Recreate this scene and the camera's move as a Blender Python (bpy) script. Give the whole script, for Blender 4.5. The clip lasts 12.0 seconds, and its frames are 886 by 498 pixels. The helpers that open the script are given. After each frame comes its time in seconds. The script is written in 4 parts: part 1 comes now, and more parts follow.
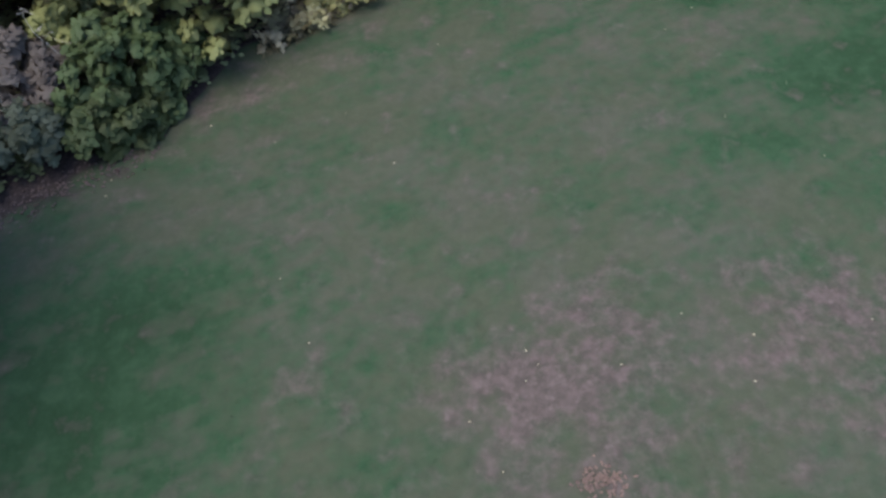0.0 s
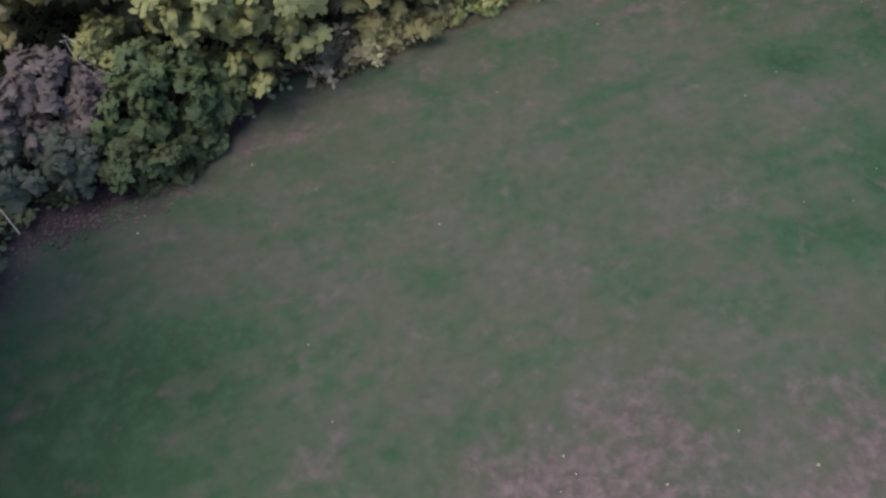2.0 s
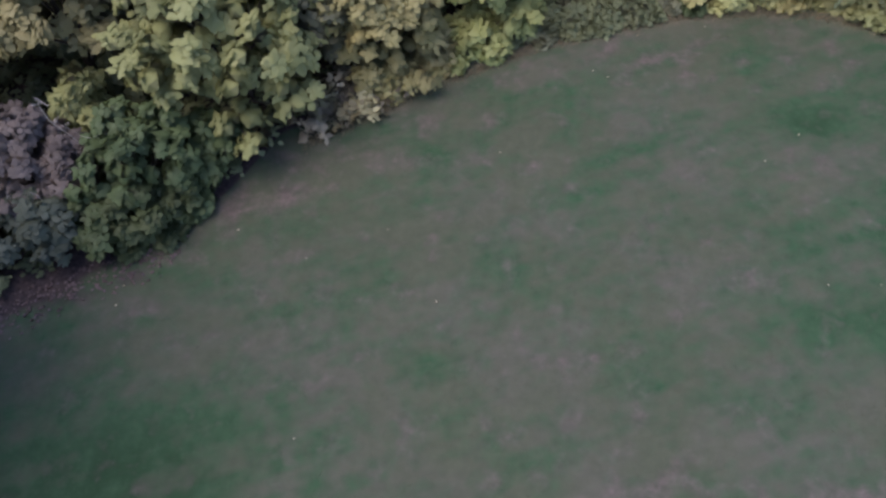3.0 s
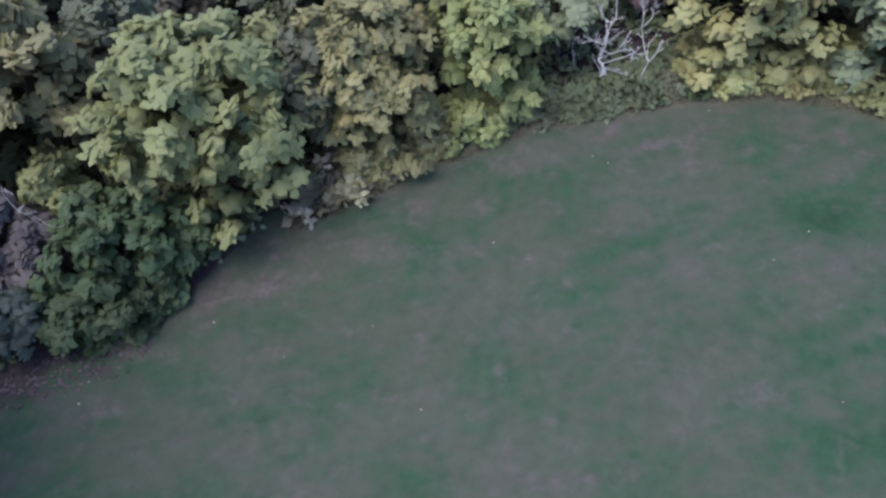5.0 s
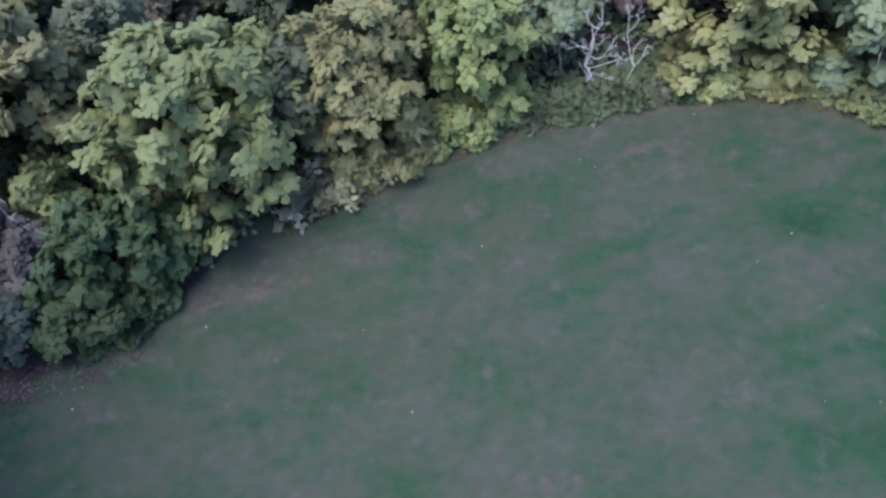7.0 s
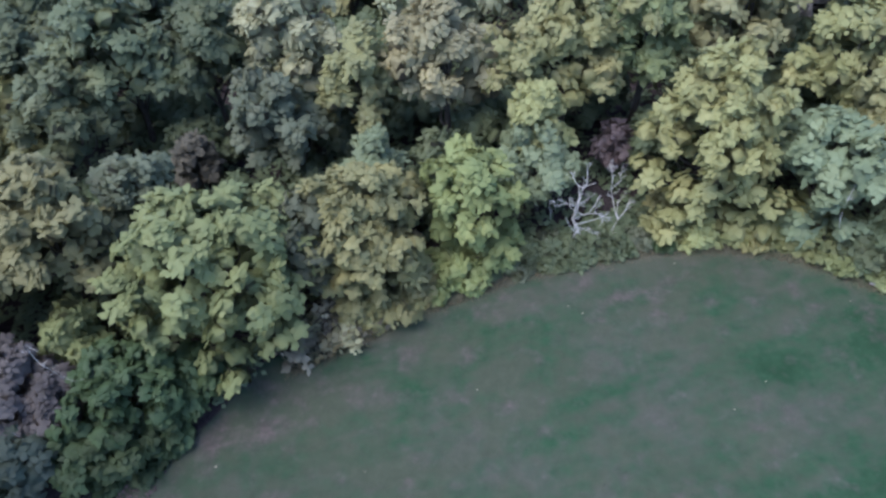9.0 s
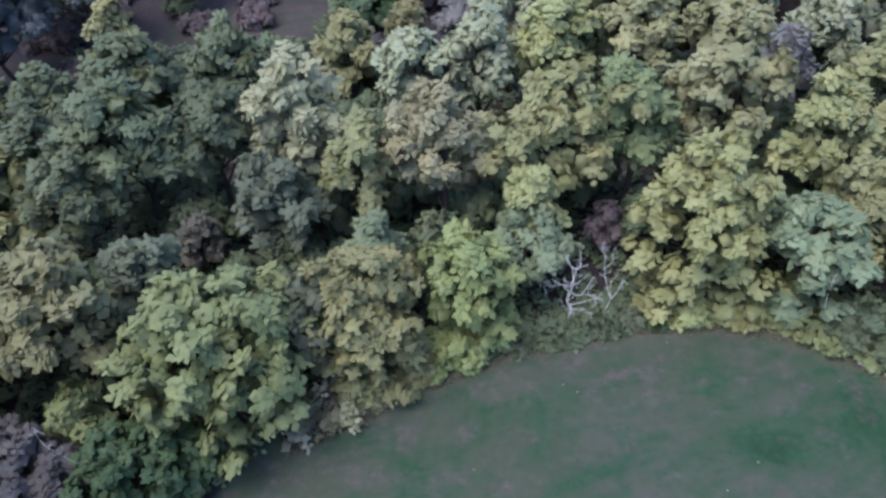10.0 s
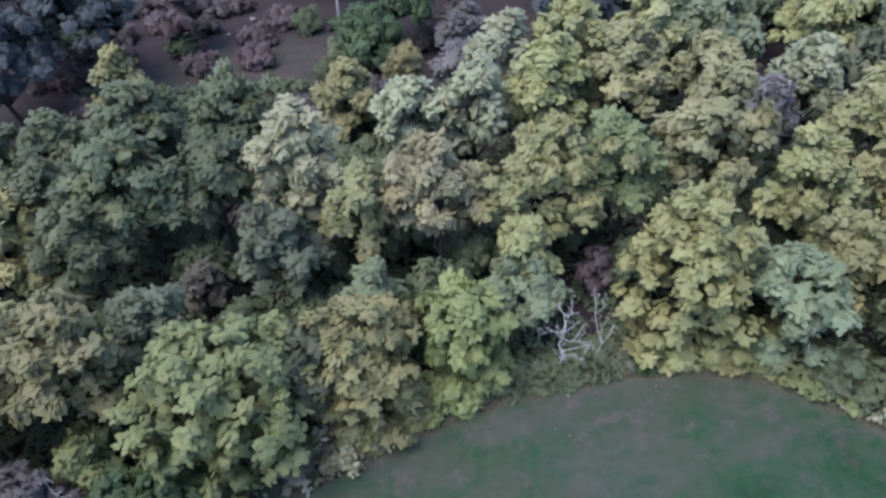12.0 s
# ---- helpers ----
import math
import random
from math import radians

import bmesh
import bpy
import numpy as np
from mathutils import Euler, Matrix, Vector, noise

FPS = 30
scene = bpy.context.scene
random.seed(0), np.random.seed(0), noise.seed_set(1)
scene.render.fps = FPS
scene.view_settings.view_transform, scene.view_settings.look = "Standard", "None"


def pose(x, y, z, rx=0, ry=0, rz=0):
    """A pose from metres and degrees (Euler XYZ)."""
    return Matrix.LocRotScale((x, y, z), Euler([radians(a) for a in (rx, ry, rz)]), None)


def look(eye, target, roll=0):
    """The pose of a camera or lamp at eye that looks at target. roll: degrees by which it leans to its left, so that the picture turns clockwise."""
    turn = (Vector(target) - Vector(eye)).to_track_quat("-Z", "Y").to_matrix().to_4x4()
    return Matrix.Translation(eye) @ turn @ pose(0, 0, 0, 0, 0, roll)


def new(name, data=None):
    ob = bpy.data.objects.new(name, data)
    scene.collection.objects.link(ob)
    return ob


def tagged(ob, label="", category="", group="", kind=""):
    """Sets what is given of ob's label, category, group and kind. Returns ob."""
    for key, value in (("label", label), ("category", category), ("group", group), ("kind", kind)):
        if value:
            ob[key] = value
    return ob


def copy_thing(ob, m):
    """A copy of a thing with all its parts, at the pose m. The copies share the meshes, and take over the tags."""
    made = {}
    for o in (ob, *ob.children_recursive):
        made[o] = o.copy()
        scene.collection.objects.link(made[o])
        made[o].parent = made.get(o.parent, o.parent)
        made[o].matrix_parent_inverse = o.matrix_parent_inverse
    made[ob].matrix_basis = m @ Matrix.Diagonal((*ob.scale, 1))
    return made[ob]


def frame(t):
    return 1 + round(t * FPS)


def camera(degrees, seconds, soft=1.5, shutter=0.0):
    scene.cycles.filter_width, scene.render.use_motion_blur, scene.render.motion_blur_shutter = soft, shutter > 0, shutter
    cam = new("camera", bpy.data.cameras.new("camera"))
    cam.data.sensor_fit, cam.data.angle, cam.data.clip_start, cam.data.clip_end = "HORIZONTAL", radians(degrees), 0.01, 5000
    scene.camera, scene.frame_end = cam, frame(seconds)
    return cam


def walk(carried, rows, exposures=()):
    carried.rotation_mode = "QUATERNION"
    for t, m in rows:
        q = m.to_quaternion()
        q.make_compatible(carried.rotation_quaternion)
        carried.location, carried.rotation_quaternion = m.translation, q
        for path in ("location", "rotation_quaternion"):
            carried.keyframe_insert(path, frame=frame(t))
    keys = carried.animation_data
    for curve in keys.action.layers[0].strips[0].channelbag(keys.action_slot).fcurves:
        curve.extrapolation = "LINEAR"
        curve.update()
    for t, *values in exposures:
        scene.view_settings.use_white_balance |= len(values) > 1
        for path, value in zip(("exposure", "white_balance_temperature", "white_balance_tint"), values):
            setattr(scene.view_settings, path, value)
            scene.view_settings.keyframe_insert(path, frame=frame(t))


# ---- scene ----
cam = camera(59.2, 12.0, soft=2.7)
METRES, EYE, TILT, LEAN, TURN = 16.0, 21.5, -54.78, 4.95, 0.0
ROWS = [
    (0.0, 0.0, 0.0, 0.0, -0.0, 0.0, 0.0),
    (0.5, 0.0004, 0.0049, 0.0051, 1.57, -0.13, -2.15),
    (1.0, -0.0008, 0.0269, 0.042, 2.24, -0.51, -3.17),
    (1.5, -0.0012, 0.0637, 0.0995, 2.9, -0.83, -4.0),
    (2.0, -0.0055, 0.115, 0.1822, 3.33, -1.25, -4.64),
    (2.5, -0.0064, 0.1722, 0.2709, 3.67, -1.67, -4.99),
    (3.0, -0.0125, 0.2293, 0.3606, 3.7, -1.98, -5.2),
    (3.5, -0.0149, 0.2823, 0.4446, 4.11, -2.18, -5.85),
    (3.7, -0.0161, 0.293, 0.4575, 4.37, -2.13, -6.3),
    (5.3, -0.0015, 0.3331, 0.4895, 3.66, 0.84, -6.14),
    (5.5, -0.0003, 0.3326, 0.4886, 3.56, 0.55, -6.06),
    (6.0, -0.0017, 0.3332, 0.4883, 3.23, -0.1, -5.9),
    (6.5, -0.0032, 0.3314, 0.4906, 3.08, -0.29, -5.84),
    (6.7, -0.0038, 0.3235, 0.4912, 3.06, -0.05, -5.78),
    (8.3, -0.0095, 0.2134, 0.5782, 2.92, 4.58, -6.33),
    (8.5, -0.008, 0.1986, 0.5887, 2.96, 5.56, -6.34),
    (9.0, -0.0064, 0.1653, 0.6116, 2.97, 7.48, -6.42),
    (9.5, -0.0079, 0.1312, 0.6354, 2.88, 10.05, -6.47),
    (10.0, -0.0086, 0.0982, 0.6589, 2.79, 11.76, -6.48),
    (10.5, -0.0097, 0.0652, 0.6807, 2.72, 12.64, -6.48),
    (11.0, -0.0104, 0.0356, 0.7028, 2.74, 12.82, -6.47),
    (11.5, -0.0092, 0.0137, 0.717, 2.64, 13.08, -6.4),
    (12.0, -0.0086, 0.0113, 0.7199, 2.58, 13.16, -6.42),
]
EXPOSURES = [(0, 1.23, 7000, 9), (1.5, 1.14, 7250, 15), (3.5, 1.16, 6500, 25), (5.5, 1.31, 5920, 17), (9, 1.29, 5760, 12), (12, 1.24, 5870, 15)]
walk(cam, [(t, pose(0, 0, EYE, TILT, LEAN, TURN) @ pose(METRES * x, METRES * y, METRES * z, 90 + pitch, roll, yaw)) for t, x, y, z, yaw, pitch, roll in ROWS], EXPOSURES)

# ---------------------------------------------------------------- sky and sun
SUN_ELEV, SUN_AZ = 66.0, 228.0     # degrees; azimuth clockwise from +y
world = bpy.data.worlds.new("evening_sky")
scene.world = world
world.use_nodes = True
wn, wl = world.node_tree.nodes, world.node_tree.links
wn.clear()
sky = wn.new("ShaderNodeTexSky")
sky.sky_type = "NISHITA"
sky.sun_disc = False
sky.sun_elevation, sky.sun_rotation = radians(SUN_ELEV), radians(SUN_AZ)
sky.air_density, sky.dust_density = 1.0, 1.0
sky_bg, sky_out = wn.new("ShaderNodeBackground"), wn.new("ShaderNodeOutputWorld")
sky_bg.inputs["Strength"].default_value = 0.145
wl.new(sky.outputs[0], sky_bg.inputs["Color"])
wl.new(sky_bg.outputs[0], sky_out.inputs["Surface"])

sun = new("sun", bpy.data.lights.new("sun", "SUN"))
sun.data.energy, sun.data.angle, sun.data.color = 1.4, radians(45), (1.0, 0.93, 0.80)
sa, se = radians(SUN_AZ), radians(SUN_ELEV)
sun.matrix_world = look((60 * math.sin(sa) * math.cos(se), 60 * math.cos(sa) * math.cos(se), 60 * math.sin(se)), (0, 0, 0))


# ---------------------------------------------------------------- materials
class Mat:
    """A node material with a short way of adding nodes."""

    def __init__(self, name):
        self.m = bpy.data.materials.new(name)
        self.m.use_nodes = True
        self.t = self.m.node_tree
        self.t.nodes.clear()
        self.out = self.t.nodes.new("ShaderNodeOutputMaterial")

    def put(self, sock, value):
        if isinstance(value, bpy.types.NodeSocket):
            self.t.links.new(value, sock)
        elif isinstance(value, tuple) and len(value) == 3 and sock.type == "RGBA":
            sock.default_value = (*value, 1)
        else:
            sock.default_value = value

    def node(self, kind, out=0, props=(), **ins):
        n = self.t.nodes.new("ShaderNode" + kind)
        for k, v in dict(props).items():
            setattr(n, k, v)
        for k, v in ins.items():
            key = int(k[1:]) if k[0] == "i" and k[1:].isdigit() else k.replace("_", " ")
            self.put(n.inputs[key], v)
        return n.outputs[out]

    def math(self, op, a, b=0.0):
        return self.node("Math", props={"operation": op}, i0=a, i1=b)

    def ramp(self, fac, lo, hi):
        return self.node("MapRange", Value=fac, From_Min=lo, From_Max=hi)

    def mix(self, fac, a, b):
        return self.node("Mix", out=2, props={"data_type": "RGBA"}, i0=fac, i6=a, i7=b)

    def noise(self, vec, scale, detail=4.0, rough=0.6):
        return self.node("TexNoise", Vector=vec, Scale=scale, Detail=detail, Roughness=rough)

    def attr(self, name):
        return self.node("Attribute", out=2, props={"attribute_name": name})

    def end(self, shader):
        self.t.links.new(shader, self.out.inputs["Surface"])
        return self.m


def leaf_material(name, dark, light, tip, through_light=0.42, rough=0.6):
    """Foliage: each leaf has its own shade between dark and light, some tend to the tip colour."""
    m = Mat(name)
    pos = m.node("NewGeometry", out=0)
    own = m.node("NewGeometry", out=8)
    tone = m.attr("tone")
    wide = m.noise(pos, 0.55, 2.0)
    f = m.math("ADD", m.math("MULTIPLY", own, 0.10), m.math("ADD", m.math("MULTIPLY", tone, 0.50), 0.34))
    col = m.mix(f, dark, light)
    col = m.mix(m.math("MULTIPLY", m.ramp(wide, 0.5, 0.72), 0.7), col, tip)
    odd = m.node("ObjectInfo", out=5)
    col = m.node("HueSaturation", Hue=m.math("ADD", m.math("MULTIPLY", odd, 0.02), 0.49), Saturation=1.0, Value=m.math("ADD", m.math("MULTIPLY", odd, 0.28), 0.77), Color=col)
    swell = m.node("VectorTransform", props={"vector_type": "NORMAL", "convert_from": "OBJECT", "convert_to": "WORLD"}, Vector=m.node("Attribute", out=1, props={"attribute_name": "swell"}))
    bsdf = m.node("BsdfPrincipled", Base_Color=col, Roughness=rough, Normal=swell, **{"Specular_IOR_Level": 0.2})
    trans = m.node("BsdfTranslucent", Color=m.mix(through_light, (0, 0, 0), col))
    return m.end(m.node("AddShader", i0=bsdf, i1=trans))


def bark_material(name, a, b):
    m = Mat(name)
    pos = m.node("TexCoord", out=3)
    stretched = m.node("Mapping", Vector=pos, Scale=(9, 9, 1.6))
    n1 = m.noise(stretched, 2.0, 6.0)
    n2 = m.noise(pos, 1.2, 2.0)
    col = m.mix(m.ramp(m.math("ADD", m.math("MULTIPLY", n1, 0.7), m.math("MULTIPLY", n2, 0.3)), 0.35, 0.68), a, b)
    bump = m.node("Bump", Strength=0.6, Distance=0.02, Height=n1)
    return m.end(m.node("BsdfPrincipled", Base_Color=col, Roughness=0.9, Normal=bump))


def field_colour(m):
    """Mown grass with lush, thin and bare places; fallen leaves under the trees; shade painted in at the left."""
    pos = m.node("NewGeometry", out=0)
    lush, bare, litter_shade = m.attr("lush"), m.attr("bare"), m.attr("litter_shade")
    broad = m.noise(pos, 0.33, 3.0)
    patch = m.noise(pos, 0.9, 3.0, 0.55)
    rows = m.node("Mapping", Vector=m.node("Mapping", Vector=pos, Rotation=(0, 0, radians(-26))), Scale=(0.16, 1.2, 1))
    streak = m.noise(rows, 1.0, 3.0)
    middle = m.noise(pos, 2.4, 3.0, 0.6)
    fine = m.noise(pos, 6.5, 4.0, 0.6)
    mottle = m.noise(pos, 1.6, 1.0, 0.5)
    grain = m.noise(pos, 28.0, 3.0, 0.7)
    blot = m.math("ADD", m.math("MULTIPLY", fine, 0.18), m.math("MULTIPLY", middle, 0.82))
    straw = m.mix(m.ramp(blot, 0.28, 0.74), STRAW[0], STRAW[1])
    worn = m.math("ADD", m.math("MULTIPLY", m.noise(pos, 0.21, 2.0), 0.65), m.math("MULTIPLY", patch, 0.35))
    straw = m.mix(m.ramp(worn, 0.44, 0.62), straw, m.mix(m.ramp(blot, 0.28, 0.74), STRAW[2], STRAW[3]))
    green = m.mix(m.ramp(blot, 0.28, 0.72), GREEN[0], GREEN[1])
    # lushest grass goes darker; this also paints shade on the lower left
    green = m.mix(m.math("MULTIPLY", m.ramp(lush, 0.7, 1.5), m.ramp(patch, 0.34, 0.62)), green, DEEP_SHADED)
    soil = m.mix(m.ramp(blot, 0.40, 0.62), SOIL[0], SOIL[1])
    soil = m.mix(m.math("MULTIPLY", m.ramp(m.noise(pos, 2.6, 3.0, 0.6), 0.54, 0.74), 0.8), soil, SOIL[2])
    g = m.math("ADD", m.math("MULTIPLY", lush, 0.85), m.math("MULTIPLY", m.math("SUBTRACT", broad, 0.5), 3.4))
    g = m.math("ADD", g, m.math("MULTIPLY", m.math("SUBTRACT", patch, 0.5), 1.35))
    g = m.math("ADD", g, m.math("MULTIPLY", m.math("SUBTRACT", streak, 0.5), 1.8))
    g = m.math("ADD", g, m.math("MULTIPLY", m.math("SUBTRACT", middle, 0.5), 0.6))
    g = m.math("ADD", g, m.math("MULTIPLY", m.math("SUBTRACT", mottle, 0.5), 1.3))
    col = m.mix(m.ramp(g, -0.1, 1.1), straw, green)
    b = m.math("ADD", bare, m.math("MULTIPLY", m.math("SUBTRACT", patch, 0.5), 2.6))
    b = m.math("ADD", b, m.math("MULTIPLY", m.math("SUBTRACT", middle, 0.5), m.math("ADD", m.math("MULTIPLY", bare, 0.7), 0.3)))
    col = m.mix(m.math("MULTIPLY", m.ramp(b, 0.18, 1.05), 0.92), col, soil)
    leafy = m.mix(m.ramp(fine, 0.35, 0.65), LITTER_SHADE[0], LITTER_SHADE[1])
    l = m.math("ADD", litter_shade, m.math("MULTIPLY", m.math("SUBTRACT", patch, 0.5), 0.5))
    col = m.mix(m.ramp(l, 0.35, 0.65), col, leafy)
    turf = m.mix(m.ramp(patch, 0.38, 0.62), m.mix(fine, (0.052, 0.040, 0.041), (0.098, 0.072, 0.072)), m.mix(fine, (0.038, 0.044, 0.032), (0.060, 0.064, 0.048)))
    col = m.mix(m.ramp(m.math("ADD", m.attr("heath"), m.math("MULTIPLY", m.math("SUBTRACT", broad, 0.5), 0.8)), 0.25, 0.6), col, turf)
    fr = m.math("MULTIPLY", m.attr("fringe"), m.ramp(m.math("ADD", patch, m.math("MULTIPLY", middle, 0.6)), 0.55, 0.95))
    col = m.mix(m.math("MULTIPLY", fr, 0.8), col, m.mix(fine, (0.070, 0.063, 0.044), (0.135, 0.122, 0.082)))
    col = m.node("HueSaturation", Hue=0.5, Saturation=1.0, Value=m.math("ADD", m.math("MULTIPLY", grain, 0.1), 0.95), Color=col)
    return col, fine, grain


STRAW = ((0.052, 0.064, 0.044), (0.071, 0.082, 0.058), (0.067, 0.070, 0.057), (0.089, 0.089, 0.075))
GREEN = ((0.023, 0.056, 0.030), (0.037, 0.078, 0.043))
# lush green, darkened further for the shade on the field's lower left
DEEP_SHADED = (0.018, 0.047, 0.023)
SOIL = ((0.078, 0.064, 0.062), (0.122, 0.093, 0.095), (0.165, 0.128, 0.130))
LITTER_SHADE = ((0.026, 0.021, 0.024), (0.064, 0.050, 0.053))

m = Mat("mown_field")
c, fine, grain = field_colour(m)
h = m.math("ADD", m.math("MULTIPLY", fine, 0.7), m.math("MULTIPLY", grain, 0.3))
MAT_FIELD = m.end(m.node("BsdfPrincipled", Base_Color=c, Roughness=0.95, Normal=m.node("Bump", Strength=0.3, Distance=0.03, Height=h), **{"Specular_IOR_Level": 0.15}))
m = Mat("grass_blades")
c, fine, grain = field_colour(m)
own = m.node("NewGeometry", out=8)
c = m.node("HueSaturation", Hue=0.5, Saturation=1.05, Value=m.math("ADD", m.math("MULTIPLY", own, 0.06), 0.97), Color=c)
MAT_GRASS = m.end(m.node("MixShader", i0=0.25, i1=m.node("BsdfPrincipled", Base_Color=c, Roughness=0.8), i2=m.node("BsdfTranslucent", Color=c)))

LEAVES = {
    "yellow_green": leaf_material("leaf_yellow_green", (0.15, 0.16, 0.07), (0.3, 0.304, 0.142), (0.345, 0.318, 0.142)),
    "fresh_green": leaf_material("leaf_fresh_green", (0.098, 0.115, 0.05), (0.196, 0.214, 0.098), (0.236, 0.236, 0.1)),
    "bright_green": leaf_material("leaf_bright_green", (0.134, 0.17, 0.066), (0.258, 0.298, 0.124), (0.305, 0.322, 0.125)),
    "olive": leaf_material("leaf_olive", (0.128, 0.124, 0.058), (0.252, 0.242, 0.116), (0.296, 0.262, 0.112)),
    "dull_olive": leaf_material("leaf_dull_olive", (0.112, 0.112, 0.056), (0.222, 0.218, 0.112), (0.256, 0.236, 0.11)),
    "pale": leaf_material("leaf_pale", (0.168, 0.178, 0.074), (0.318, 0.322, 0.146), (0.345, 0.325, 0.14)),
    "silver": leaf_material("leaf_silver", (0.172, 0.186, 0.12), (0.318, 0.33, 0.214), (0.345, 0.34, 0.208)),
    "tan": leaf_material("leaf_tan", (0.158, 0.148, 0.086), (0.300, 0.278, 0.166), (0.345, 0.305, 0.17)),
    "dry_grass": leaf_material("leaf_dry_grass", (0.080, 0.072, 0.046), (0.150, 0.134, 0.086), (0.16, 0.135, 0.085)),
    "withered": leaf_material("leaf_withered", (0.072, 0.068, 0.052), (0.140, 0.130, 0.100), (0.150, 0.132, 0.098)),
    "golden": leaf_material("leaf_golden", (0.165, 0.170, 0.085), (0.320, 0.314, 0.165), (0.36, 0.335, 0.16)),
    "blue_green": leaf_material("leaf_blue_green", (0.098, 0.128, 0.076), (0.202, 0.234, 0.142), (0.222, 0.242, 0.136)),
    "dark_green": leaf_material("leaf_dark_green", (0.058, 0.078, 0.046), (0.126, 0.152, 0.086), (0.15, 0.165, 0.086)),
    "deep_green": leaf_material("leaf_deep_green", (0.031, 0.052, 0.024), (0.067, 0.096, 0.046), (0.078, 0.107, 0.046)),
    "teal": leaf_material("leaf_teal", (0.036, 0.052, 0.043), (0.082, 0.104, 0.086), (0.09, 0.11, 0.08)),
    # mid green made darker and bluer: haze and shade of the left trees painted in
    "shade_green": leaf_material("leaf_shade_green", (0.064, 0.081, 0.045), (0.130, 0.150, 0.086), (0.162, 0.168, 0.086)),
    "ash_green": leaf_material("leaf_ash_green", (0.184, 0.184, 0.112), (0.335, 0.328, 0.204), (0.36, 0.335, 0.198)),
    "mid_green": leaf_material("leaf_mid_green", (0.095, 0.116, 0.055), (0.185, 0.208, 0.100), (0.205, 0.215, 0.10)),
    "grey_green": leaf_material("leaf_grey_green", (0.066, 0.079, 0.052), (0.126, 0.14, 0.092), (0.15, 0.146, 0.094)),
    "mauve": leaf_material("leaf_mauve", (0.060, 0.054, 0.056), (0.130, 0.115, 0.114), (0.142, 0.12, 0.113)),
    "dusty": leaf_material("leaf_dusty", (0.095, 0.090, 0.090), (0.180, 0.170, 0.166), (0.20, 0.175, 0.16)),
    "rust": leaf_material("leaf_rust", (0.066, 0.052, 0.056), (0.130, 0.100, 0.106), (0.15, 0.11, 0.11)),
    "russet": leaf_material("leaf_russet", (0.100, 0.070, 0.064), (0.185, 0.130, 0.118), (0.20, 0.135, 0.115)),
    "straw": leaf_material("leaf_straw", (0.185, 0.172, 0.128), (0.32, 0.298, 0.226), (0.32, 0.285, 0.21)),
    "conifer": leaf_material("leaf_conifer", (0.036, 0.044, 0.047), (0.08, 0.092, 0.097), (0.09, 0.096, 0.096)),
}
BARK = bark_material("bark_brown", (0.032, 0.027, 0.023), (0.075, 0.063, 0.053))
BARK_PALE = bark_material("bark_bleached", (0.36, 0.34, 0.335), (0.62, 0.60, 0.585))
BARK_GREY = bark_material("bark_grey", (0.16, 0.145, 0.14), (0.30, 0.28, 0.27))


# ---------------------------------------------------------------- mesh helpers
def mesh_object(name, verts, faces, material, parent=None, label="", smooth=False, attrs=None):
    me = bpy.data.meshes.new(name)
    verts = np.asarray(verts, dtype=np.float32)
    faces = np.asarray(faces, dtype=np.int32)
    me.vertices.add(len(verts))
    me.vertices.foreach_set("co", verts.ravel())
    k = faces.shape[1]
    me.loops.add(faces.size)
    me.loops.foreach_set("vertex_index", faces.ravel())
    me.polygons.add(len(faces))
    me.polygons.foreach_set("loop_start", np.arange(0, faces.size, k, dtype=np.int32))
    for key, values in (attrs or {}).items():
        values = np.asarray(values, dtype=np.float32)
        a = me.attributes.new(key, "FLOAT_VECTOR" if values.ndim == 2 else "FLOAT", "POINT")
        a.data.foreach_set("vector" if values.ndim == 2 else "value", values.ravel())
    me.update(calc_edges=True)
    if not smooth:
        me.shade_flat()
    me.materials.append(material)
    ob = new(name, me)
    if parent:
        ob.parent = parent
    if label:
        tagged(ob, label)
    return ob


def unit(v):
    return v / (np.linalg.norm(v, axis=-1, keepdims=True) + 1e-9)


